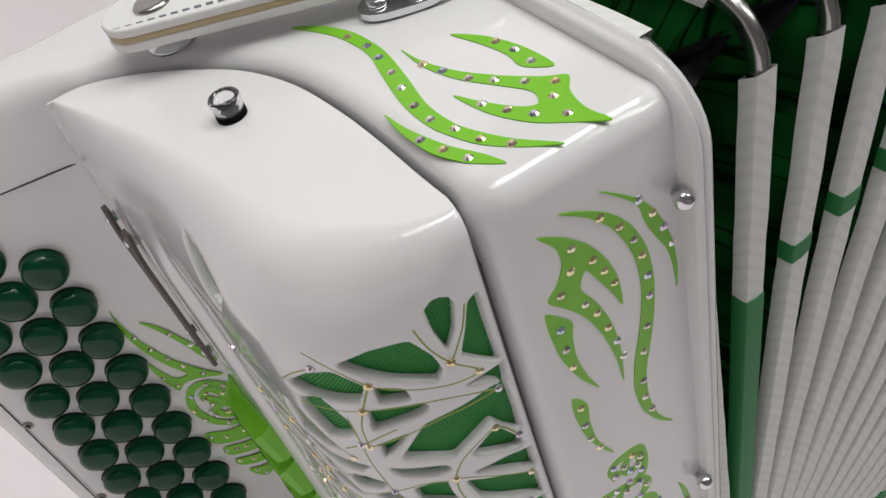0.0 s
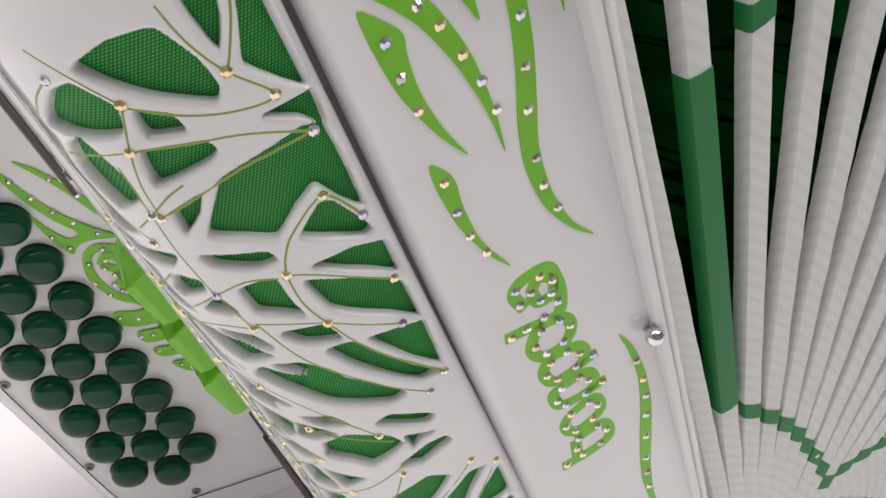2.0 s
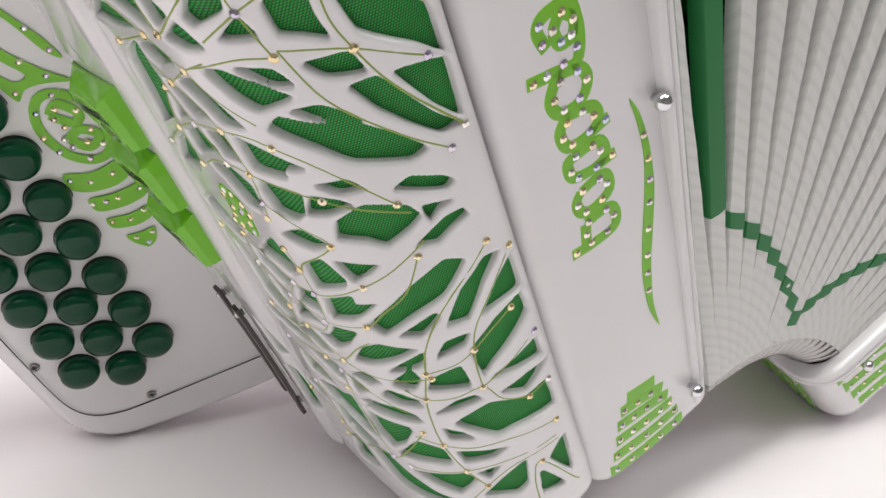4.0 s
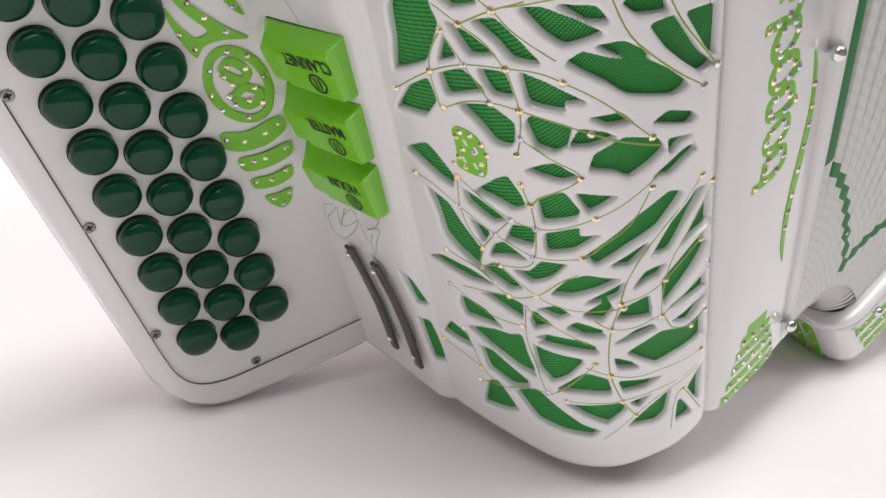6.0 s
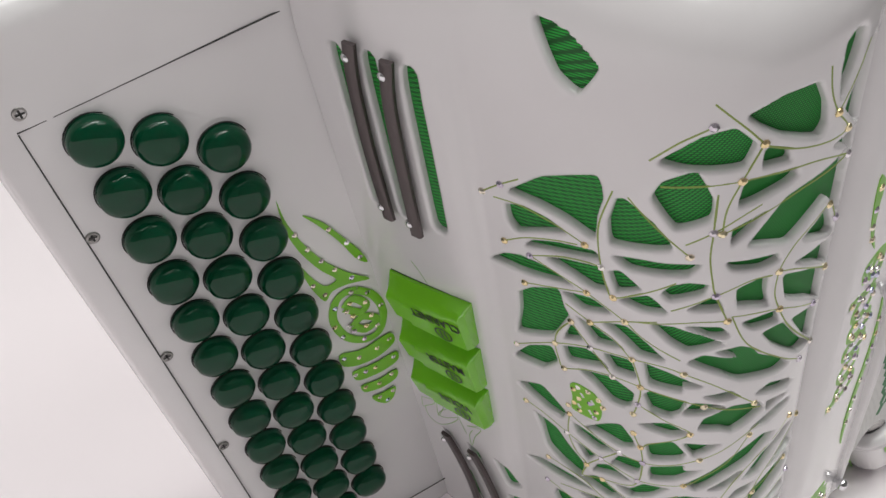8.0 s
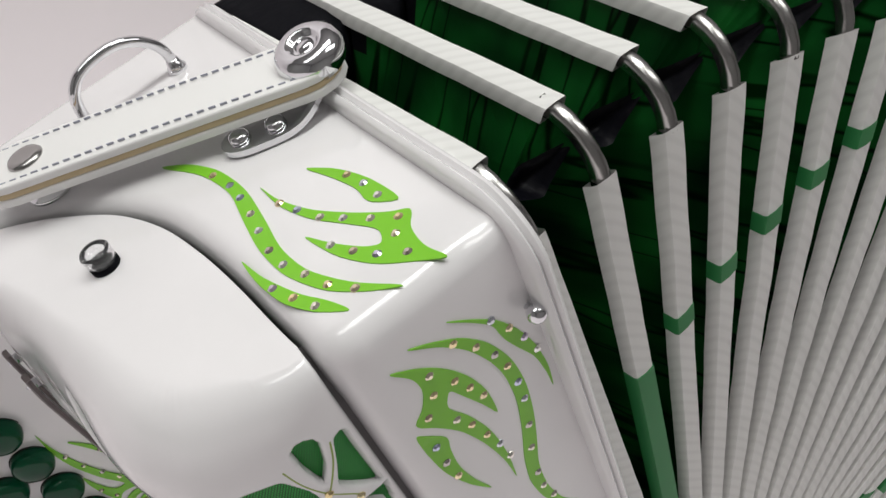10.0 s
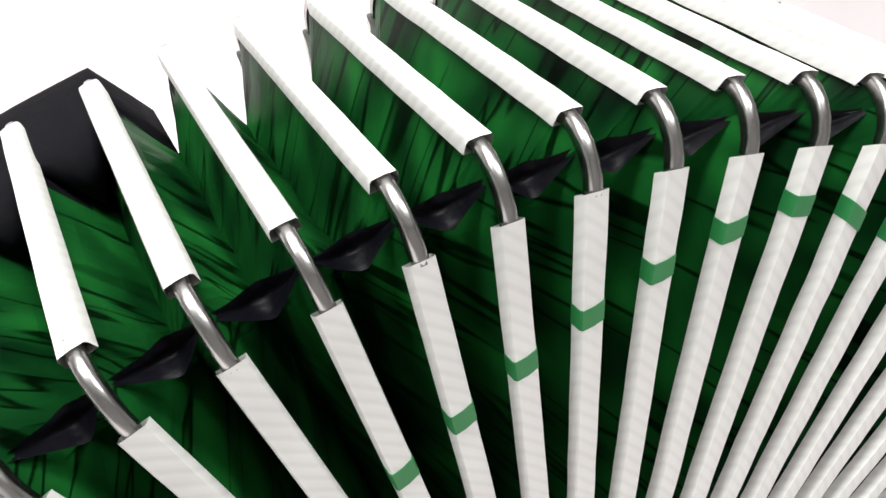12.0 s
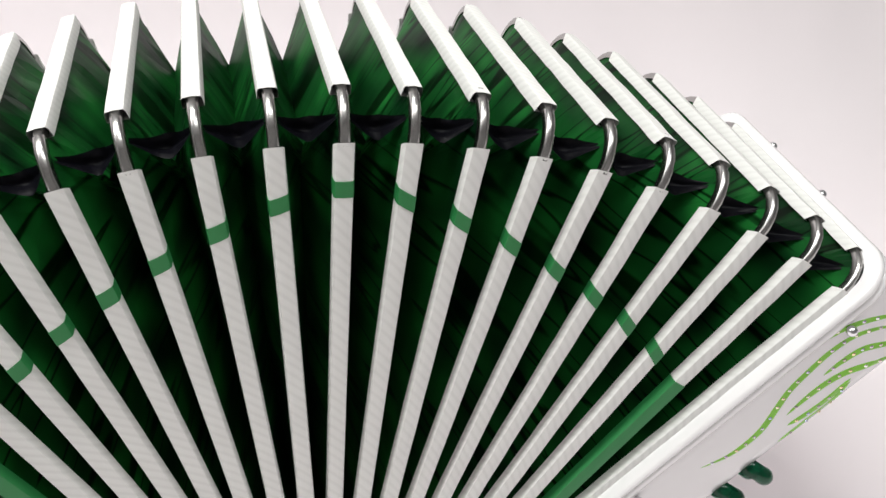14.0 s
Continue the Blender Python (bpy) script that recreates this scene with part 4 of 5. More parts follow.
def build_back_sheet():
    """The black cloth drawn over the back corner of the first folds."""
    poses = [strip_pose(i) for i in range(4)]
    cols = [(0, 0.12), (0, 0.3), (0, 0.5), (0, 0.7), (0, 0.94), (1, 0.06), (1, 0.3), (1, 0.5), (1, 0.7), (1, 0.94), (2, 0.06), (2, 0.2), (2, 0.35), (2, 0.5)]
    verts, faces = [], []
    for i, t in cols:
        mid = 1 - abs(2 * t - 1)
        sag = 24 * (t - 0.06) / 0.44 if i == 2 else 0.0
        start = (121, 128, 153)[i] - 14 * mid
        rows = [(start - 3, -2.5 - 16 * mid), (start, -1.6 - 3.0 * mid), (start + 8, -1.2 - 0.8 * mid), (161, -0.9), (169, -0.8), (173, -1.6), (175, -5), (175.4, -40), (174, -90)]
        for y, z in rows:
            z += -sag + 0.3 * noise.noise((y * 0.05, i + t, 2.2))
            a, b = (poses[k] @ Vector((0, y / 1000, z / 1000)) for k in (i, i + 1))
            verts.append(a.lerp(b, t))
    n = 9
    for j in range(len(cols) - 1):
        for r in range(n - 1):
            faces.append((j * n + r, j * n + n + r, j * n + n + r + 1, j * n + r + 1))
    ob = part("back_sheet", verts, faces, BLACK, accordion, "black cloth over the back bellows corner", scale=1, m=FAN)
    thick = ob.modifiers.new("thickness", "SOLIDIFY")
    thick.thickness = 0.0008


build_back_sheet()


def moulding(name, x0, x1, parent):
    sides, arcs = rect_sides(-1.0, 170.0, -272.5 if parent is case else -312.0, 29.5 if parent is case else 5.0, 17.0, 8)
    loop = []
    for k in range(4):
        loop += [sides[k][0]] + arcs[k][:-1]
    m = (x0 + x1) / 2
    h = (x1 - x0) / 2
    section = [(m - h, -6), (m - h, 0.4), (m - h * 0.8, 1.4), (m - h * 0.35, 1.9), (m - h * 0.1, 1.2), (m, 0.7), (m + h * 0.1, 1.2), (m + h * 0.4, 1.8), (m + h * 0.8, 1.3), (m + h, 0.3), (m + h, -6)]
    v, f = sweep(loop, section, closed=True)
    return sharp(part(name, v, f, WHITE, parent, "rounded white edge moulding"), 60)


moulding("edge_moulding", 1.5, 7.0, case)


def ball_pin(parent, m, first=[]):
    if not first:
        v, f = lathe([(1.0, -1), (1.0, 1.0), (1.8, 1.4), (2.4, 2.2), (2.65, 3.2), (2.4, 4.2), (1.8, 5.0), (1.0, 5.5), (0.2, 5.65)], 24)
        first.append(part("bellows_pin", v, f, CHROME, parent, "polished steel ball-headed pin", m=m))
    else:
        copies("bellows_pin", first[0], m, parent)


for z in (0.0, -124.5, -249.0):
    ball_pin(case, pose(0, 0.0006 + bow(0, z) / 1000, z / 1000, 90, 0, 0))


def build_bass():
    outline = [(6, 1), (6, 164), (44, 162), (53, 157), (58, 147), (60, 133), (60, 27), (58.5, 14), (55, 6.5), (50, 2.6), (44, 1.2)][::-1]
    v, f = prism(outline, -311, 3, 14, 8, 6)
    bass = sharp(part("bass_case", v, f, WHITE, accordion, "glossy white lacquered bass case", m=BASS), 50)
    moulding("edge_moulding", -12.5 + 13, 9.5, bass)

    def BASSFRONT(a, b, lift):
        x = float(np.interp(a, (-5, 44, 50.5, 56, 61, 69), (-5, 44, 50, 55, 58.5, 59.8)))
        y = float(np.interp(a, (-5, 44, 50.5, 56, 61, 69), (1.1, 1.2, 2.6, 6.5, 14, 24)))
        slope = max(0.0, min(1.0, (a - 46) / 16))
        return (x + lift * slope, y - lift * (1 - slope), b)
    OWNER[BASSFRONT] = bass
    for pts in (((12.1, -63.6), (9.5, -49.3), (10.9, -36.4), (14.7, -25.2), (21.8, -14.5), (29, -7)),
                ((27.3, -124.7), (32.4, -112.4), (33.9, -100.9), (32.6, -89.5), (27.2, -76.2), (23.2, -66), (21.1, -53.7), (19.9, -38.9), (22.1, -26.5), (28.3, -16.8), (36, -9)),
                ((29.6, -50.2), (30.2, -38.6), (32.2, -29.5), (37.5, -22.5), (45, -14)), ((35.7, -76.6), (34.7, -63), (35.5, -50.9), (38.8, -40.6), (47, -28.3), (53, -20)),
                ((42, -80.5), (44.5, -69.7), (45.2, -57.3), (43.2, -43.4)), ((49, -90.8), (49.9, -73.4), (50.1, -58.8), (45, -44.6))):
        ribbon(BASSFRONT, pts, 5.0, "flame_decal", LIME, bass, 0.15, 8, 0.95)
        for p in smooth_line(pts, 2)[1:-1]:
            gem(BASSFRONT, p.x, p.y, 0.9)
    # the striped corner decals, on the front and on the underside
    for k in range(4):
        x = 12 + 9.6 * k
        ribbon(BASSFRONT, ((x, -301 + k * 1.5), (x + 1, -288 + k * 2), (x + 4, -272 + k * 4)), 8.2, "flame_decal", LIME, bass, 0.15, 5, 0.0)
        for t in range(6):
            gem(BASSFRONT, x + (-1.8 if t % 2 else 1.8) + t * 0.6, -298 + k * 1.7 + t * 4.6, 0.9)

    def BASSLOW(a, b, lift):
        return (a, b, -311.1 - lift)
    OWNER[BASSLOW] = bass
    for k in range(5):
        y = 20 + 10 * k
        ribbon(BASSLOW, ((14, y + 3), (32, y + 1), (52, y)), 8.0, "flame_decal", LIME, bass, 0.15, 5, 0.0)
        for t in range(6):
            gem(BASSLOW, 17 + 6.2 * t, y + 2.5 - t * 0.5 + (-1.8 if t % 2 else 1.8), 0.9)
    for z in (-26, -157, -286):
        ball_pin(bass, pose(0.014, 0.0012, z / 1000, 90, 0, 0))
    for y in (76, 130):
        ball_pin(bass, pose(0.014, y / 1000, 0.003))
    v, f = lathe([(4.4, -12), (4.5, 2), (4.8, 3.2), (4.7, 5.6), (4.0, 7.4), (2.6, 8.4), (0.2, 8.7)], 20)
    first = None
    for row in range(2):
        for i in range(6):
            m = pose(0.0613, (12.6 - row * 8.2) / 1000, (-116.8 + row * 5.5 - 18.8 * i) / 1000, 0, 90, 0)
            if first is None:
                first = part("bass_button", v, f, GLASS, bass, "domed translucent green bass button", m=m)
            else:
                copies("bass_button", first, m, bass)


build_bass()


def build_switches():
    """Three rocker switches beside the grille, lettered upside down: each a wedge with a sloping back."""
    half = 10.2

    def face(s, t):
        """Height of a switch at s along the section and t across it, from -1 below to 1 above."""
        slope = (s - 120) / 35
        edge = 0.86 - 0.62 * slope
        if t > edge:
            return 1.0 + 5.6 * (1 - t) / (1 - edge)
        return 6.6 - 2.4 * (edge - t) / (edge + 1) + (0.7 if s < 145.2 else 0.0) * min(1.0, (edge - t) * 12)

    for word, u in (("CLARINET", -105.2), ("MASTER", -129.0), ("VIOLIN", -152.6)):
        ss = [120.0, 120.3, 121.0, 126, 131, 136, 141, 144.4, 145.0, 145.6, 146.4, 150, 153.2, 154.4, 155.0]
        tt = [-1.0, -0.985, -0.93, -0.6, -0.3, 0.0, 0.1, 0.2, 0.3, 0.4, 0.5, 0.6, 0.7, 0.78, 0.85, 0.9, 0.96, 1.0]
        verts, faces = [], []
        for s in ss:
            lean, end = (s - 136) * -0.10, min(1.0, (s - 119.4) / 1.5, (155.6 - s) / 2.0)
            for t in tt:
                rim = 0.0 if t == -1.0 else 0.7 if t < -0.98 else 1.0
                verts.append(skin(s, u + t * half * (1.0 - 0.04 * (s - 120) / 35) + lean, face(s, t) * rim * (0.35 + 0.65 * end)))
        k = len(tt)
        for j in range(len(ss) - 1):
            for i in range(k - 1):
                faces.append((j * k + i, j * k + i + 1, (j + 1) * k + i + 1, (j + 1) * k + i))
        base = len(verts)
        ring = [j * k for j in range(len(ss))] + [(len(ss) - 1) * k + i for i in range(1, k)] + [j * k + k - 1 for j in range(len(ss) - 2, -1, -1)] + [i for i in range(k - 2, 0, -1)]
        for r in ring:
            s, t = ss[r // k], tt[r % k]
            verts.append(skin(s, u + t * half * (1.0 - 0.04 * (s - 120) / 35) + (s - 136) * -0.10, -1.5))
        n = len(ring)
        for i in range(n):
            faces.append((ring[i], base + i, base + (i + 1) % n, ring[(i + 1) % n]))
        sw = sharp(part("register_switch", verts, faces, SWITCH, cover, "lime green plastic register switch"), 28)
        curve = bpy.data.curves.new("word", "FONT")
        curve.body, curve.size, curve.align_x, curve.align_y, curve.extrude = word, 0.0052, "CENTER", "CENTER", 0.00004
        curve.offset = 0.00007
        temp = new("word", curve)
        made = bpy.data.meshes.new_from_object(temp.evaluated_get(bpy.context.evaluated_depsgraph_get()))
        bpy.data.objects.remove(temp)
        made.materials.append(INK)
        middle = Vector(skin(131.0, u + 0.35 * half, face(131.0, 0.35) + 0.12))
        p = middle / 1000
        x = (Vector(skin(125.0, u + 0.35 * half + 0.6, face(125.0, 0.35))) - Vector(skin(137.0, u + 0.35 * half - 0.6, face(137.0, 0.35)))).normalized() * -1
        y = Vector(skin(131.0, u - 0.5 * half, face(131.0, -0.5))) - Vector(skin(131.0, u + 0.3 * half, face(131.0, 0.3)))
        y = (y - x * y.dot(x)).normalized()
        z = x.cross(y)
        base = Matrix(((x.x, y.x, z.x, p.x), (x.y, y.y, z.y, p.y), (x.z, y.z, z.z, p.z), (0, 0, 0, 1)))
        ob = new("word", made)
        ob.parent = sw
        ob.matrix_local = base @ Matrix.Diagonal((0.86, 1.25, 1.0, 1))
        # the reed sign: a ring with two bars
        ring, rf = [], []
        for i in range(28):
            a = 2 * math.pi * i / 28
            for r in (3.2, 3.95):
                ring.append((r * math.cos(a), r * math.sin(a) * 0.85, 0))
        rf = [(2 * i, 2 * i + 1, (2 * i + 3) % 56, (2 * i + 2) % 56) for i in range(28)]
        for cx in (-1.0, 1.0):
            n0 = len(ring)
            ring += [(cx - 0.38, -2.0, 0), (cx + 0.38, -2.0, 0), (cx + 0.38, 2.0, 0), (cx - 0.38, 2.0, 0)]
            rf.append((n0, n0 + 1, n0 + 2, n0 + 3))
        part("reed_sign", ring, rf, INK, sw, smooth=False, m=base @ pose(-0.001, 0.0076, 0.0001) @ Matrix.Diagonal((0.9, 1.1, 1.0, 1)))


build_switches()
# dark ribbons on the cover, painted as the shade above each switch
for u in (-105.2, -129.0, -152.6):
    ribbon(SKIN, [(120.4, u + 11.2), (137, u + 9.6), (154.6, u + 7.8)], 1.6, "switch_well", DARK, cover, 0.08)


def build_bars():
    """Dark steel bars over the slots above and below the switches."""
    for pts in (((145.0, -66), (145.6, -40), (144.7, -18), (143, -3)), ((134.4, -68), (133.8, -40), (132.8, -20), (131, -5)),
                ((147.5, -192), (145.0, -198), (141.8, -208), (138.8, -222), (136.8, -244)), ((134.0, -193), (131.2, -199), (128.0, -209), (125.0, -223), (122.8, -245))):
        line = smooth_line(pts, 6)
        verts, faces = [], []
        for p in line:
            for side, high in ((-2.1, 1.6), (-2.1, 2.7), (-1.5, 3.2), (1.5, 3.2), (2.1, 2.7), (2.1, 1.6)):
                verts.append(skin(p.x + side, p.y, high))
        for i in range(len(line) - 1):
            for k in range(6):
                faces.append((i * 6 + k, i * 6 + (k + 1) % 6, i * 6 + 6 + (k + 1) % 6, i * 6 + 6 + k))
        faces += [(5, 4, 3, 2, 1, 0), tuple(range(len(verts) - 6, len(verts)))]
        sharp(part("guard_bar", verts, faces, STEELDARK, cover, "dark steel guard bar"), 40)
        for k in (0, -1):
            a, b = pts[k]
            b += 4.5 if b < pts[1 if k == 0 else -2][1] else -4.5
            p = Vector(skin(a + 1.6, b, 2.4)) / 1000
            v, f = lathe([(1.6, -2), (1.6, 0.2), (1.2, 1.0), (0.3, 1.4)], 14)
            part("bar_rivet", v, f, CHROME, cover, m=Matrix.Translation(p) @ pose(0, 0, 0, 0, -90, 0))


build_bars()


def build_top_fittings():
    # clear stud on the cover
    stud = part("felt_base", *lathe([(3.9, 0), (3.9, 1.6), (3.0, 1.8)], 24), BLACK, cover, m=pose(-0.0678, 0.0803, 0.0239))
    part("clear_stud", *lathe([(3.0, 1.7), (3.8, 1.9), (4.1, 5.4), (3.7, 6.0), (3.1, 5.9), (2.5, 4.6), (1.4, 3.4), (0.2, 3.0)], 28), CLEARPLASTIC, cover, "clear plastic stud", m=pose(-0.0678, 0.0803, 0.0239, 0, 0, 0))
    # leather carrying strap: layers along a line with rounded ends
    a, b = Vector((11, 75.5)), Vector((-80, 128.5))
    d = (b - a).normalized()
    n = Vector((-d.y, d.x))
    length = (b - a).length
    half = 10.5

    def outline(grow=0.0):
        pts = []
        for k in range(9):
            t = math.pi * k / 8
            pts.append(b + n * (half + grow) * math.cos(t) * 1.0 + d * ((half + grow) * math.sin(t) - half))
        for k in range(9):
            t = math.pi * k / 8
            pts.append(a - n * (half + grow) * math.cos(t) - d * ((half + grow) * math.sin(t) - half))
        return [(p.x, p.y) for p in pts]
    strap = None
    for name, z0, z1, mat, grow, label in (("leather_top", 36.5, 39.0, LEATHER, 0.0, "stitched white leather"), ("core", 34.6, 36.6, CREAM, -0.3, "cream strap core"), ("leather_under", 32.2, 34.7, LEATHER, 0.0, "white leather underside")):
        v, f = prism(outline(grow)[::-1], z0, z1, 0.5, 0.7, 3)
        if area(outline(grow)[::-1]) < 0:
            v, f = prism(outline(grow), z0, z1, 0.5, 0.7, 3)
        v = [(x, y, z + 0.5 * max(0.0, 1 - (Vector((x, y)) - a).length / 60) + 1.2 * math.sin(min(1, max(0, (Vector((x, y)) - a).length / length)) * math.pi)) for x, y, z in v]
        if strap is None:
            strap = new("hand_strap")
            strap.parent = accordion
            strap.matrix_local = TREBLE
            tagged(strap, "white leather carrying strap with a cream core")
        sharp(part(name, v, f, mat, strap, label), 60)
    # stitches
    for side in (-1, 1):
        for k in range(30):
            c = a + d * (6 + k * 3.2) + n * side * (half - 2.2)
            e = d * 0.95
            w = n * 0.14
            h = 39.12 + 0.5 * max(0.0, 1 - (c - a).length / 60) + 1.2 * math.sin(min(1, (c - a).length / length) * math.pi)
            vv = [(*(c - e - w), h), (*(c + e - w), h), (*(c + e + w), h), (*(c - e + w), h), (*(c - e - w), h - 0.6), (*(c + e - w), h - 0.6), (*(c + e + w), h - 0.6), (*(c - e + w), h - 0.6)]
            part("stitch", vv, [(0, 1, 2, 3), (0, 4, 5, 1), (1, 5, 6, 2), (2, 6, 7, 3), (3, 7, 4, 0)], THREAD, strap, smooth=False)
    part("snap_stud", *lathe([(5.2, -0.4), (5.2, 0.5), (4.6, 1.2), (3.0, 1.6), (0.3, 1.7)], 26), STEEL, strap, "brushed metal snap", m=pose(-0.0674, 0.1212, 0.0390))
    part("under_washer", *lathe([(6.5, 0), (6.5, 1.2), (3.2, 1.4), (3.2, 5.2)], 26), CHROME, strap, m=pose(-0.0674, 0.1212, 0.0272))
    part("end_stud", *lathe([(9.2, -1.0), (9.6, 1.5), (9.0, 3.8), (7.2, 5.4), (5.0, 6.0), (4.2, 5.8), (3.6, 4.6), (2.4, 4.4), (2.0, 5.2), (0.3, 5.4)], 32), CHROME, strap, "large chrome strap stud", m=pose(0.0045, 0.0795, 0.0390, 8, -8, 0))
    # chrome bracket
    line = [(-26.5, 85.6, 28.6), (-18.5, 81.6, 28.6), (-9.5, 78, 28.8), (-3, 76.5, 31.5), (2, 77, 36.0), (6, 80.5, 39.5), (8, 86, 40.5)]
    pts = smooth_line(line, 6)
    verts, faces = [], []
    for i, p in enumerate(pts):
        e = (pts[min(i + 1, len(pts) - 1)] - pts[max(0, i - 1)])
        side = Vector((-e.y, e.x, 0)).normalized()
        t = i / (len(pts) - 1)
        w = 6.0 * math.sqrt(max(0.05, 1 - (1 - min(1, t * 6)) ** 2)) * (1 - 0.3 * max(0, min(1, (t - 0.4) * 4)))
        for sgn in (-1, 1):
            for up in (0, 1):
                q = p + side * w * sgn
                verts.append((q.x, q.y, q.z + (0.9 if up else -0.9)))
    for i in range(len(pts) - 1):
        o, q = i * 4, i * 4 + 4
        faces += [(o + 1, o + 3, q + 3, q + 1), (o, q, q + 2, o + 2), (o, o + 1, q + 1, q), (o + 2, q + 2, q + 3, o + 3)]
    bracket = sharp(part("strap_bracket", verts, faces, CHROME, accordion, "chrome strap bracket with two screws", m=TREBLE), 50)
    for x, y in ((-21.8, 83.4), (-12.7, 78.8)):
        part("bracket_screw", *lathe([(3.0, 0), (3.0, 0.8), (2.4, 1.8), (1.2, 2.2), (0.9, 1.6), (0.2, 1.6)], 18), CHROME, bracket, m=pose(x / 1000, y / 1000, 0.0293))
    # wire loop for the shoulder strap
    wire = smooth_line([(-48, 136, 24), (-48, 136, 32), (-46.5, 136, 39), (-42, 136.3, 43.5), (-34, 137, 45), (-27, 137.6, 44), (-21, 138.3, 40), (-17.5, 138.5, 34), (-17, 138.5, 24)], 6)
    verts, faces = [], []
    k = 12
    for i, p in enumerate(wire):
        e = (wire[min(i + 1, len(wire) - 1)] - wire[max(0, i - 1)]).normalized()
        s1 = e.cross(Vector((0.2, 1, 0))).normalized()
        s2 = e.cross(s1)
        for j in range(k):
            t = 2 * math.pi * j / k
            q = p + (s1 * math.cos(t) + s2 * math.sin(t)) * 1.7
            verts.append((q.x, q.y, q.z))
    for i in range(len(wire) - 1):
        for j in range(k):
            faces.append((i * k + j, i * k + (j + 1) % k, (i + 1) * k + (j + 1) % k, (i + 1) * k + j))
    loop = part("strap_loop", verts, faces, CHROME, accordion, "bent chrome wire strap loop", m=TREBLE)
    for x, y in ((-48, 136), (-17, 138.5)):
        part("loop_foot", *lathe([(3.2, 0), (3.2, 1.0), (2.4, 2.2), (1.9, 4.0)], 18), CHROME, loop, m=pose(x / 1000, y / 1000, 0.027))


build_top_fittings()

# ---- decals, veins and rhinestones ----
vein((0, 1), (110.8, -43.9), (105.5, -39.2), (99.9, -35.2))
vein((3,), (107.9, -44.8), (99.6, -44.9), (89.6, -47.3), (81.3, -50.6))
vein((0,), (106.6, -61.2), (100.3, -57), (91.2, -53.5), (83.5, -51.6))
vein((0, 3), (99.3, -63.7), (89.8, -59.3), (81.3, -57.2), (76.8, -56.9))
vein((2, 3), (99.3, -63.7), (89.9, -67), (81.6, -69.8), (70.2, -76), (65.6, -80.2), (54.4, -87.5))
vein((0,), (102.2, -76.8), (93.4, -73.9), (81.6, -69.8))
vein((5,), (72.8, -28.4), (76.5, -39.3), (77.4, -47.1), (76.8, -56.9), (75.4, -64), (73.5, -67.5), (65.8, -62.4), (56.5, -55.3))
vein((2,), (69, -29.1), (63.6, -35.1), (53.5, -45.3))
vein((1, 4, 5), (47.9, -25), (48.3, -37.1), (48.6, -45.9), (47.4, -55.3), (46.4, -59.8), (42.7, -70.5))
vein((), (54.7, -41.3), (48.3, -37.1), (41.7, -32.6), (37, -30.4))
vein((), (57.5, -66.4), (46.4, -59.8), (37.8, -56.5), (30.9, -57.5))
vein((), (66.6, -74.4), (51.9, -70.4), (42.7, -70.5))
vein((1,), (88.9, -78.5), (81, -82.4), (73.7, -85.9), (68.5, -92.2))
vein((), (81, -82.4), (70.2, -76), (61.1, -72))
vein((0, 1, 2, 3, 5, 7), (107.5, -109.6), (93.8, -100.3), (81.4, -94.6), (68, -92), (59.8, -91.4), (53.2, -93.7), (43.2, -100.4), (30.2, -115.1))
vein((0, 4, 6, 7, 9), (87.4, -85.8), (92.2, -93.3), (93.8, -100.3), (92.9, -108), (91.3, -111.5), (82.6, -106.7), (74.3, -104.4), (65.4, -104.3), (55.8, -106.3), (46.7, -109.8), (38.4, -114.1), (27.7, -118.8))
vein((), (87.4, -86.2), (81.4, -94.6), (74.3, -104.4))
vein((2, 3), (68, -92), (65.4, -104.3), (66.2, -113.8), (67.6, -119.9))
vein((2, 4, 5), (66.2, -113.8), (58, -118.7), (50.1, -125), (61.9, -133.8), (65.1, -137.6), (67.5, -130.6))
vein((0, 1, 2, 3), (107.1, -141.2), (92.5, -149.4), (79.4, -155.4), (65.9, -159.4))
vein((0, 3, 5, 8), (90.8, -136.8), (92, -149.1), (89.5, -158.7), (85.4, -164.3), (87.6, -172.9), (79.2, -169), (69.4, -165.1), (65.5, -159.2), (64.3, -146.7), (65.1, -137.6))
vein((2, 5), (90.8, -136.8), (81.5, -142.5), (72.5, -146.3), (64.3, -146.7), (56.2, -144.6), (46.5, -140.1), (37.2, -135.4), (26.9, -128.5))
vein((0, 3), (30.1, -132.9), (36.1, -144), (44.2, -150.6), (50.9, -156.3), (65.5, -159.2))
vein((), (85.4, -164.3), (79.4, -155.4), (72.5, -146.3))
vein((0, 2, 3), (101.8, -172.8), (87.6, -176.1), (77.4, -182.3), (66.5, -176.9), (58.2, -168), (52.4, -163.6))
vein((3,), (79.2, -169), (66.5, -176.9), (55.7, -180.1), (39.3, -180.2))
vein((), (97.8, -188.1), (77.4, -182.3))
vein((0, 3, 5), (71.2, -184.8), (72.4, -199.6), (69.9, -212.7), (66.2, -226.6), (57.3, -218.4), (48.8, -206.4))
vein((), (71.2, -184.8), (58.7, -191.3), (51, -196.3))
vein((0, 1), (101.5, -211.4), (96.6, -230.2))
vein((0,), (110.5, -223.7), (96.6, -230.2), (88.1, -235.4), (76.2, -229.5), (66.2, -226.6))
vein((0,), (98.6, -238.1), (88.1, -235.4))
vein((0, 2), (103.3, -189.7), (87.8, -196.6), (73.6, -195.1))
vein((1, 3, 4, 5), (40.3, -177.8), (43.2, -189.3), (44.4, -200.7), (44.2, -212.9), (40.7, -228.1), (36.3, -238.3))
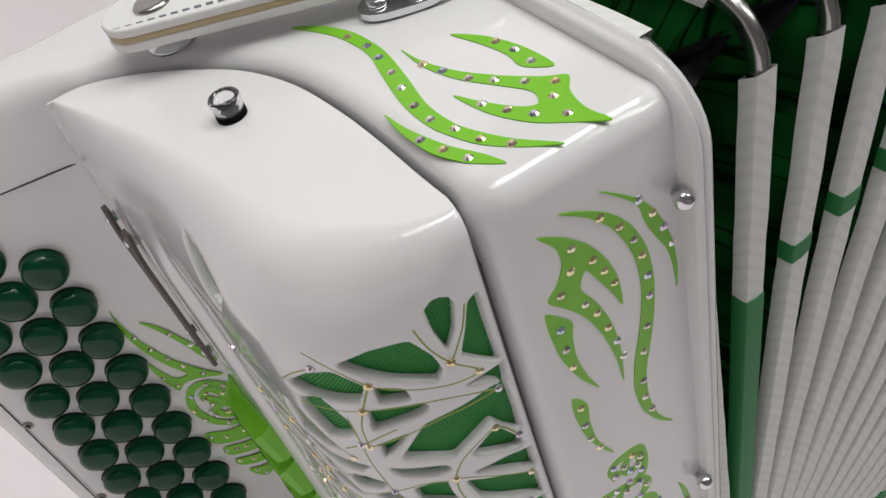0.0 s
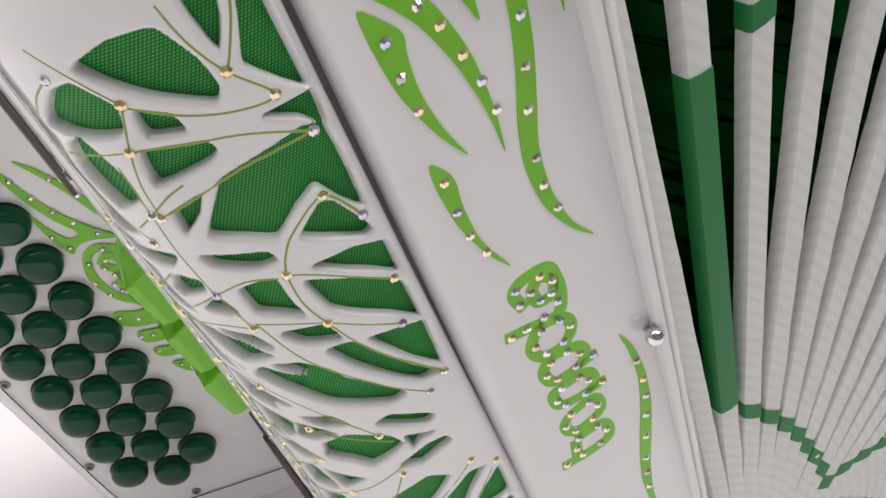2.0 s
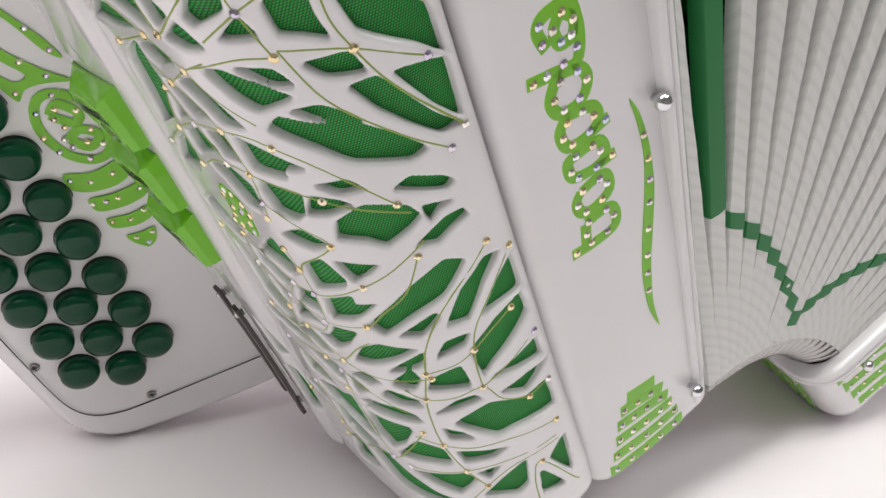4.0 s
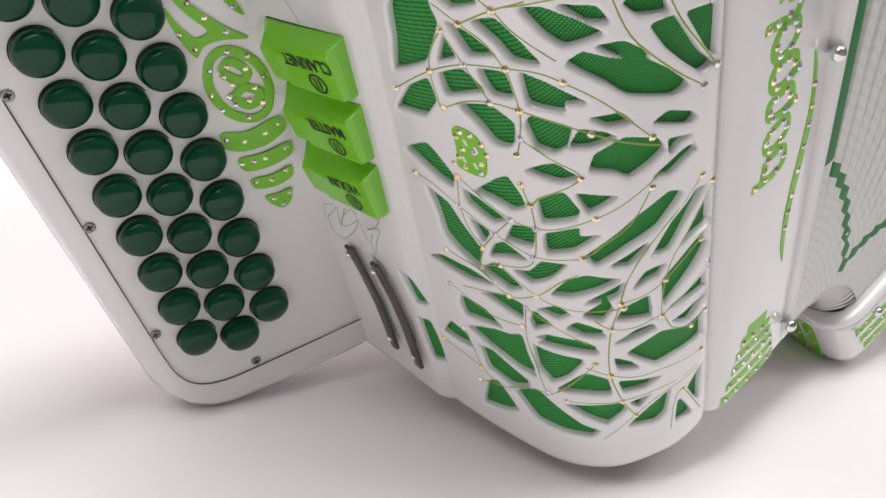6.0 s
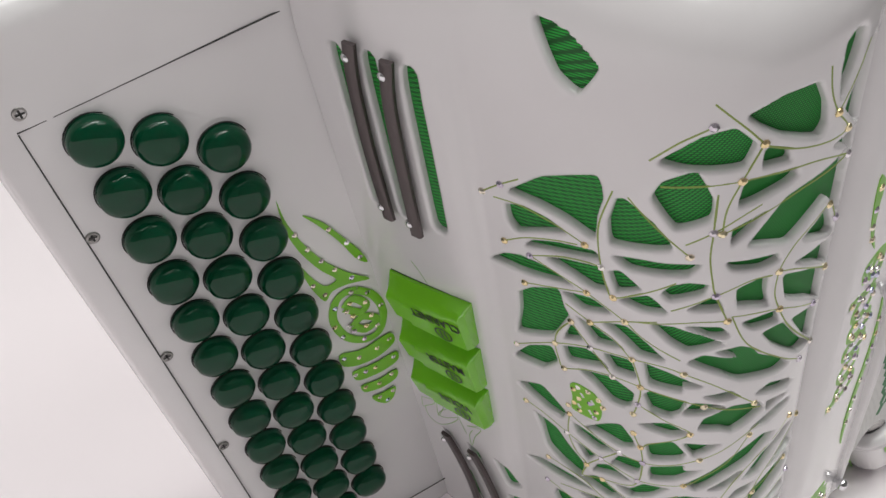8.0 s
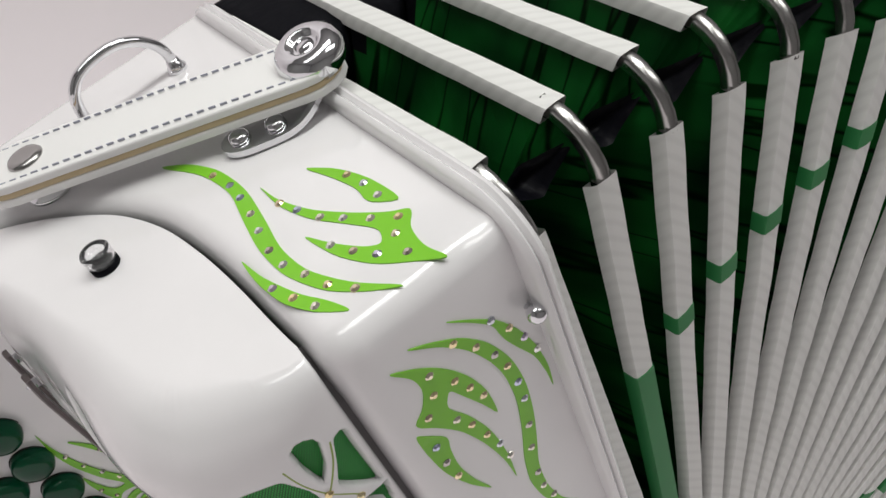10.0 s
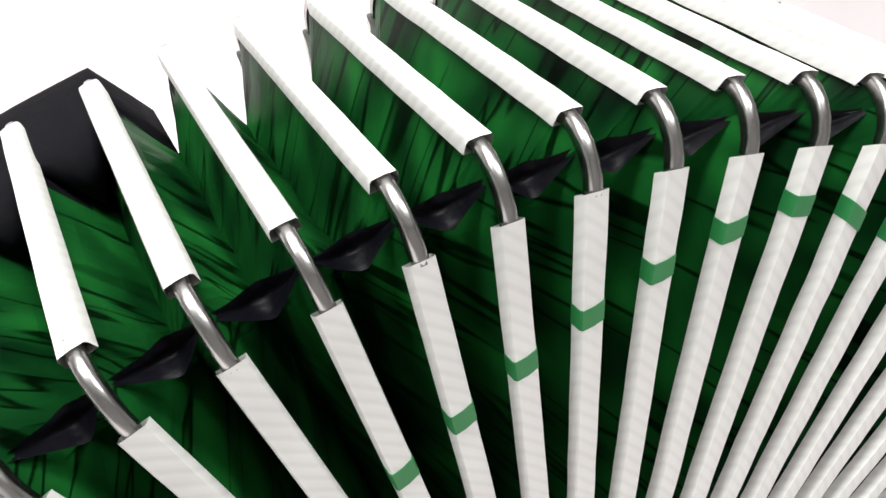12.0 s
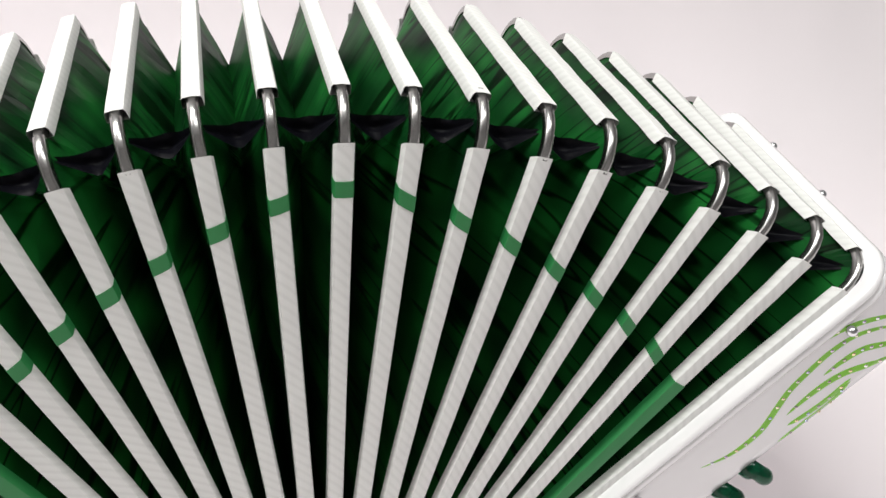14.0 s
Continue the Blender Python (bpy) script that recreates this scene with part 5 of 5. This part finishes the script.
vein((5,), (48.3, -184.7), (43.2, -189.3), (34.9, -191), (26, -189.9), (21.6, -198), (13.9, -203))
vein((0, 3), (40.3, -177.8), (37.5, -167.3), (29.3, -154.3), (12.4, -137.2))
vein((0, 3), (26, -189.9), (25.5, -178.6), (21.5, -163.3), (6.8, -143.3))
vein((2, 4), (40.3, -177.8), (31, -176.8), (24.8, -173.3), (18.1, -167.9), (11.3, -164))
vein((1,), (26, -189.9), (6.8, -178.6))
vein((1,), (13.9, -203), (6.8, -201.2))
vein((4,), (52, -208.6), (44.2, -212.9), (35.1, -217), (22.2, -218.1), (7.9, -220.9))
vein((0,), (59.9, -228.3), (50.9, -228.2), (40.7, -228.1), (28.7, -228.2), (9.3, -228))
vein((), (47.7, -249.2), (36.3, -238.3), (24.2, -231.3), (9.2, -229.8))
vein((2,), (21.2, -255.8), (20.3, -242.8), (16.6, -235.8), (6.3, -257.6))
vein((2, 3, 7), (23.4, 1.4), (21.9, -5.6), (18.6, -12.3), (13.2, -19.4), (20.9, -19.3), (29.2, -17.2), (36.8, -13.7), (38.3, -12.5), (43, -7.2), (49.9, -0.5))
vein((), (10.9, 2.1), (13.1, -3.7), (16.7, -9.8), (18.6, -12.3))
vein((1, 3), (38.3, -12.5), (42.7, -21.8), (45.6, -29.8), (46.2, -37.5))
vein((0,), (10.3, -28.8), (20.5, -24.2), (31.5, -22.6), (42.7, -21.8), (61, -23.6))
vein((), (10.3, -28.8), (25.3, -30.2), (46.2, -37.5))
vein((0,), (49.9, -6.2), (57, -10.5), (63.7, -16.5))
vein((0, 1, 4), (9.3, -50.1), (14.5, -41.9), (23.1, -47.2), (27.2, -52.6), (29, -57))
vein((2,), (29, -57), (21, -60.3), (9.4, -68.5))
vein((2, 4), (29, -57), (29.2, -65.1), (26.7, -73), (21.2, -84.4), (8.6, -101.7))
vein((2,), (41.5, -69.1), (26.7, -73), (12.3, -81.1))
vein((3,), (41.5, -69.1), (36.1, -82.7), (25.4, -94.8), (13.6, -105.7))
mark((159.6, -178), (152, -173.9), (152.8, -177.2), (157, -181.9), (160.4, -185.3), (159.6, -178))
mark((150.6, -174), (151.8, -184.9), (147.1, -175), (145.4, -172.6))
mark((138.9, -172), (142.4, -171.6), (148.9, -178.8), (151.6, -184.2), (146.8, -182.1), (139.8, -175.9), (144.3, -183.6), (152, -191.7), (156.7, -192.3), (158.9, -189), (158.9, -184.5))
mark((138.4, -169.4), (128.4, -165.8), (126.8, -168.2), (129.8, -173.2), (135.6, -177.9), (128.1, -173.7), (132.2, -182.7), (135.4, -192.1), (135.3, -184.4), (133, -178.7))
mark((140.8, -171.5), (138.8, -177.6), (137, -184.8))
mark((143.2, -86.3), (140.6, -89.7), (138, -94.6))
flame(SKIN, (89.9, -118.5), (87.1, -116.4), (80.7, -117.6), (78.3, -122.5), (78.4, -128.9), (79.6, -132.9), (84.4, -133.3), (90.1, -132.5), (88.7, -125.3))
for a, c in ((85.2, -121.8), (81.6, -123.2), (86.6, -128.6), (82.6, -129.4)):
    ribbon(SKIN, [(a - 0.5, c - 1.0), (a, c), (a + 0.5, c + 1.0)], 1.7, "decal_opening", WHITE, cover, 0.3)
gems(SKIN, (88.4, -120.7), (86.7, -118.6), (83.1, -118.5), (86.6, -124.7), (79.4, -120.6), (88.5, -128.3), (90.9, -131.6), (82.5, -124.6), (77.9, -123.8), (86.6, -131.4), (80.4, -127.9), (81.1, -131.6))
flame(FRONT, (-20.3, 14.9), (-14.4, 10), (-8.4, 3.9), (-4.3, -3.8), (-1.5, -13), (-0.4, -23.3), (-1.3, -32.4), (-1.5, -25.6), (-2.9, -16.4), (-6.2, -9.4), (-8.8, -3), (-9.8, 3.4), (-14.6, 9.3))
flame(FRONT, (-30.7, 15.4), (-24.7, 12.2), (-17.7, 6.9), (-12.6, -0), (-9, -9.7), (-7.8, -21.4), (-9, -33.2), (-11.6, -45.1), (-14, -54.3), (-14.3, -66), (-11.7, -77.8), (-6.2, -85.9), (-12.1, -79.7), (-16.8, -70.1), (-18.3, -58.6), (-17, -48.2), (-13.9, -36.4), (-11.9, -24.8), (-12.1, -14.1), (-14.1, -5.8), (-17.7, 2.4), (-23.1, 9.4))
flame(FRONT, (-36.5, 12.9), (-29.6, 8.1), (-24.1, 2.1), (-20, -5.5), (-17.6, -14.1), (-17.5, -25.3), (-20, -17.7), (-23.7, -9.4), (-25.9, -4.4), (-28.4, -9.8), (-24.5, -16.9), (-21.2, -27.7), (-20.1, -40.4), (-20.9, -54), (-21.5, -42.9), (-24.1, -30.5), (-28, -19.7), (-32.6, -12.7), (-37.1, -7.7), (-33.1, -4.5), (-30.8, 0.8), (-31.6, 6.5))
flame(FRONT, (-38, -10.4), (-34.4, -14.4), (-31.3, -18.6), (-32.4, -22.8), (-32.7, -30.8), (-31, -39.9), (-27.5, -49.6), (-32.7, -40.4), (-36.5, -29.5), (-37.8, -18.8))
flame(FRONT, (-36.5, -44.5), (-32.2, -50.6), (-33.1, -58.1), (-32.2, -69.4), (-27, -81.3), (-31.8, -73.7), (-35.4, -63.3), (-36.8, -52))
gems(FRONT, (-9.8, 4.9), (-6.4, -1.5), (-3.7, -7.9), (-1.6, -14.8), (-20, 6.9), (-15.6, 1), (-12.3, -5.5), (-10.6, -11.9), (-9.8, -19.6), (-10, -26.7), (-11.8, -36.9), (-13.8, -45.8))
gems(FRONT, (-15.1, -57.3), (-15.3, -64.5), (-13.7, -71.9), (-28.1, 3.5), (-23.6, -3.6), (-21.1, -9), (-19, -14.7), (-29.4, -2.8), (-33, -8.1), (-27.5, -15.5), (-24.9, -20.8), (-22.7, -28.1))
gems(FRONT, (-20.9, -34.9), (-19.8, -42.1), (-35, -18.8), (-34.8, -26.3), (-34, -33.8), (-34.6, -51.1), (-34.5, -59.1), (-33.8, -66.2), (-31.8, -72.6))
flame(FRONT, (-8.3, -118.4), (-5.1, -125.6), (-3.2, -137.2), (-3.5, -151.1), (-6.1, -164), (-9.3, -177.4), (-11, -193.6), (-9, -208.6), (-12.6, -196.6), (-13.2, -182.2), (-11, -167.4), (-7.5, -152.4), (-5.5, -139.7), (-6.4, -127.7))
gems(FRONT, (-4.9, -133.4), (-4.5, -141.6), (-5, -148.5), (-6.4, -156), (-8.2, -164.7), (-10, -173.9), (-11, -180.7), (-11.6, -187.7))
gems(FRONT, (-22.6, -87.1), (-20, -90.3), (-29.1, -87.3), (-25.8, -90.2), (-21.2, -93.7), (-24.2, -93.9), (-20.3, -97.3), (-29.2, -91.9), (-24.7, -99.5), (-21.4, -103.4), (-19.3, -106.8), (-29.7, -99.8))
gems(FRONT, (-26.6, -103.3), (-33.7, -99.8), (-22.2, -110.6), (-29.2, -107.1), (-27.1, -111), (-22.2, -114.6), (-19.2, -117.7), (-16, -120.9), (-27, -115), (-21.3, -121.2), (-29, -118.4), (-26.8, -121.6))
gems(FRONT, (-21.2, -125.8), (-19.2, -128.7), (-15.8, -132.3), (-26.6, -125.7), (-21.2, -132.8), (-28.8, -129.3), (-27.1, -132.3), (-21, -136.9), (-19.1, -139.8), (-26.7, -137.1), (-21.5, -143.6), (-29, -140.5))
gems(FRONT, (-27, -144.1), (-20.8, -147.8), (-18.8, -151.2), (-27, -147.9), (-28.4, -151.4), (-27.4, -155), (-21.7, -155.1), (-32.6, -155.3))
stroke(FRONT, (-28.3, -93.7), (-29.8, -88.3), (-27.2, -85.6), (-20.6, -85.7), (-19, -90.7), (-19.3, -97), (-21.6, -101.2), (-28.8, -100.2), (-35.4, -99.2))
stroke(FRONT, (-25.7, -90.3), (-23, -87.4), (-19.8, -89.8), (-20.7, -94), (-24.6, -94.3), (-25.7, -90.3))
stroke(FRONT, (-26.8, -101.2), (-20.9, -102.7), (-19, -107.1), (-22.1, -111.5), (-28.3, -111.5), (-30.3, -106.7), (-26.8, -101.2))
stroke(FRONT, (-26.7, -113.2), (-19.4, -114.8), (-17.8, -119.3), (-21.4, -122), (-28, -121.8), (-29.6, -116.6), (-26.7, -113.2))
stroke(FRONT, (-21.4, -122), (-14.8, -120.9))
stroke(FRONT, (-27.4, -125.5), (-19.3, -125.5), (-17.7, -130.9), (-21.7, -132.8), (-28.3, -131.5), (-29.4, -126.6), (-27.4, -125.5))
stroke(FRONT, (-21.7, -132.8), (-14.6, -132.3))
stroke(FRONT, (-27.2, -137.1), (-19.4, -136.2), (-18.5, -142.3), (-24.9, -144.7), (-28.4, -143.3), (-29.2, -139.6), (-27.2, -137.1))
stroke(FRONT, (-27.9, -147.8), (-19.3, -147.9), (-18.6, -154.7), (-26, -155.9), (-34.1, -155.2))
stroke(FRONT, (-27.9, -147.8), (-28.9, -154.5))
stroke(FRONT, (-38.6, -262.1), (-22.7, -262.8), (-4.8, -262.4))
stroke(FRONT, (-36.4, -254.7), (-21.1, -255.9), (-6.5, -255.6))
stroke(FRONT, (-34, -247.2), (-21.1, -248.2), (-8.5, -248.8))
stroke(FRONT, (-32.3, -239.9), (-21.2, -241), (-10, -243.1))
stroke(FRONT, (-30, -233.7), (-21.2, -234.7), (-11.8, -237.3))
stroke(FRONT, (-26.6, -228.9), (-19.7, -230.1), (-14.6, -230.7))
gems(FRONT, (-36, -262.2), (-29.4, -262.5), (-22.7, -262.8), (-15.9, -263), (-9, -262.6), (-34.8, -254.8), (-28.7, -255.7), (-21.7, -255.9), (-15, -255.4), (-8.2, -255.2), (-32.4, -247.3), (-26.7, -247.7))
gems(FRONT, (-20.8, -248.5), (-14.2, -248.6), (-9.5, -248.7), (-30.4, -240.3), (-25.4, -240.6), (-19.6, -241.3), (-13.7, -242.1), (-28.5, -234), (-22.8, -234.7), (-17.1, -235.7))
flame(TOP, (-43.3, 104.6), (-36.1, 96.1), (-31.7, 84.6), (-30.6, 70), (-32.9, 54.5), (-35.5, 41.1), (-34.9, 29), (-29.9, 16.3), (-21.8, 4.4), (-29.2, 11.3), (-35.5, 20.2), (-39.3, 33.1), (-39.3, 45.9), (-36.8, 59.7), (-33.9, 72.9), (-35.8, 88.3))
flame(TOP, (-17.5, 63), (-11.7, 53.4), (-8.6, 42.1), (-7.8, 27.5), (-14, 35.2), (-12.7, 42.2), (-14.6, 52.6))
flame(TOP, (-28, 68.7), (-27.5, 57.8), (-24, 46.2), (-18.1, 35.6), (-12.5, 27.6), (-8.1, 24), (-12.3, 19.4), (-13.8, 11.4), (-11.7, 3.1), (-17.3, 9.1), (-23.8, 16.6), (-28.2, 26.9), (-30.2, 41.6), (-26.4, 31), (-22.3, 23.2), (-19.1, 20.4), (-16.8, 25.2), (-20.7, 33.4), (-25.8, 43.7), (-28.5, 55.2))
flame(TOP, (-43.7, 48.7), (-43, 37.6), (-39.7, 24.5), (-36.1, 16.9), (-33.9, 9.2), (-39.9, 16.5), (-43.7, 25.4), (-44.7, 37.2))
gems(TOP, (-34, 84), (-32.8, 75.5), (-33.3, 68.2), (-34.4, 59.8), (-35.9, 52.3), (-37.5, 43.6), (-37.6, 36.2), (-35.7, 28.8), (-33.9, 21.3), (-30.4, 14.8), (-11.6, 48.8), (-10.7, 42.2))
gems(TOP, (-10.9, 35.3), (-27.7, 56.2), (-26.1, 49.6), (-23.8, 41.9), (-20.4, 36.3), (-16.4, 30.1), (-12, 24.5), (-15.5, 20.6), (-17, 13.4), (-21.7, 19), (-24.7, 24.8), (-27.1, 31.3))
gems(TOP, (-42.9, 31.8), (-41.1, 24.9), (-39, 18.3))
flame(BOARD, (-23.4, -57.4), (-23.4, -68.4), (-20.8, -79.9), (-16.1, -92.2), (-8.4, -103.4), (-1.7, -110.1), (-11.1, -106.2), (-17.3, -105.5), (-20.8, -109.6), (-23.4, -100.9), (-24.4, -93.3), (-24, -88.2), (-22.1, -95.8), (-18.8, -103), (-13.4, -102.5), (-18.6, -94.3), (-22.7, -83.2), (-24.6, -72.8))
flame(BOARD, (-18.5, -68.4), (-12, -75.6), (-6.8, -87.2), (-3.3, -94.6), (-1.4, -102.5), (-5.5, -98), (-8.8, -87.2), (-14, -76))
flame(BOARD, (-23.6, -136.1), (-14.6, -141.2), (-1.4, -139.3), (-0.8, -145.9), (-9.3, -149), (-18.3, -147.4), (-23.9, -143.6))
flame(BOARD, (-21.6, -148.6), (-12.2, -151.5), (-1.2, -150.8), (-2.1, -156.8), (-11.1, -157.7), (-20.8, -155.5))
flame(BOARD, (-20.3, -158.6), (-11.8, -161.5), (-3.5, -160.4), (-4.8, -165.7), (-11.7, -166.6), (-19.6, -163.8))
flame(BOARD, (-17.7, -168.3), (-12.3, -169.9), (-6.1, -169.6), (-9, -175.6), (-12.5, -177), (-16.1, -172.7))
stroke(BOARD, (-9.1, -111.2), (-3.9, -117.5), (-2, -127.2), (-5.4, -135.9), (-11.4, -136.8), (-17.9, -130.7), (-20.5, -120.4), (-18, -112.5), (-13.7, -109.8), (-9.1, -111.2))
stroke(BOARD, (-15.3, -116.6), (-11.3, -114.2), (-7.3, -120.1), (-10.4, -122.1), (-15.3, -116.6))
stroke(BOARD, (-14.3, -126.8), (-9.9, -125), (-5.3, -129.7), (-10.3, -132), (-14.3, -126.8))
gems(BOARD, (-22.1, -75.5), (-19.9, -83.6), (-17, -90.9), (-13.7, -97.4), (-9.1, -104.5), (-22.6, -99.4), (-19.9, -105.7), (-11.1, -80), (-6.8, -88.9), (-4, -97.7), (-18.4, -114.3), (-12.9, -115.5))
gems(BOARD, (-20.9, -122.7), (-19.3, -129.3), (-12.1, -135.8), (-5.9, -132.8), (-2.3, -123.9), (-5.5, -114.8), (-11.1, -110.8), (-14.8, -118.4), (-13.3, -122.2), (-15.7, -125.9), (-14.7, -129.5), (-9.9, -130.1))
gems(BOARD, (-7.4, -118.7), (-6.8, -126.4), (-21.9, -140.1), (-16.5, -143.6), (-8.9, -144), (-3.3, -142.9), (-20.2, -151.7), (-16, -152.8), (-11.9, -153.5), (-3.9, -153.2), (-18.2, -161), (-12.6, -163.1))
gems(BOARD, (-6.8, -161.9), (-14.3, -171.1), (-11.6, -175), (-8.4, -171.5))
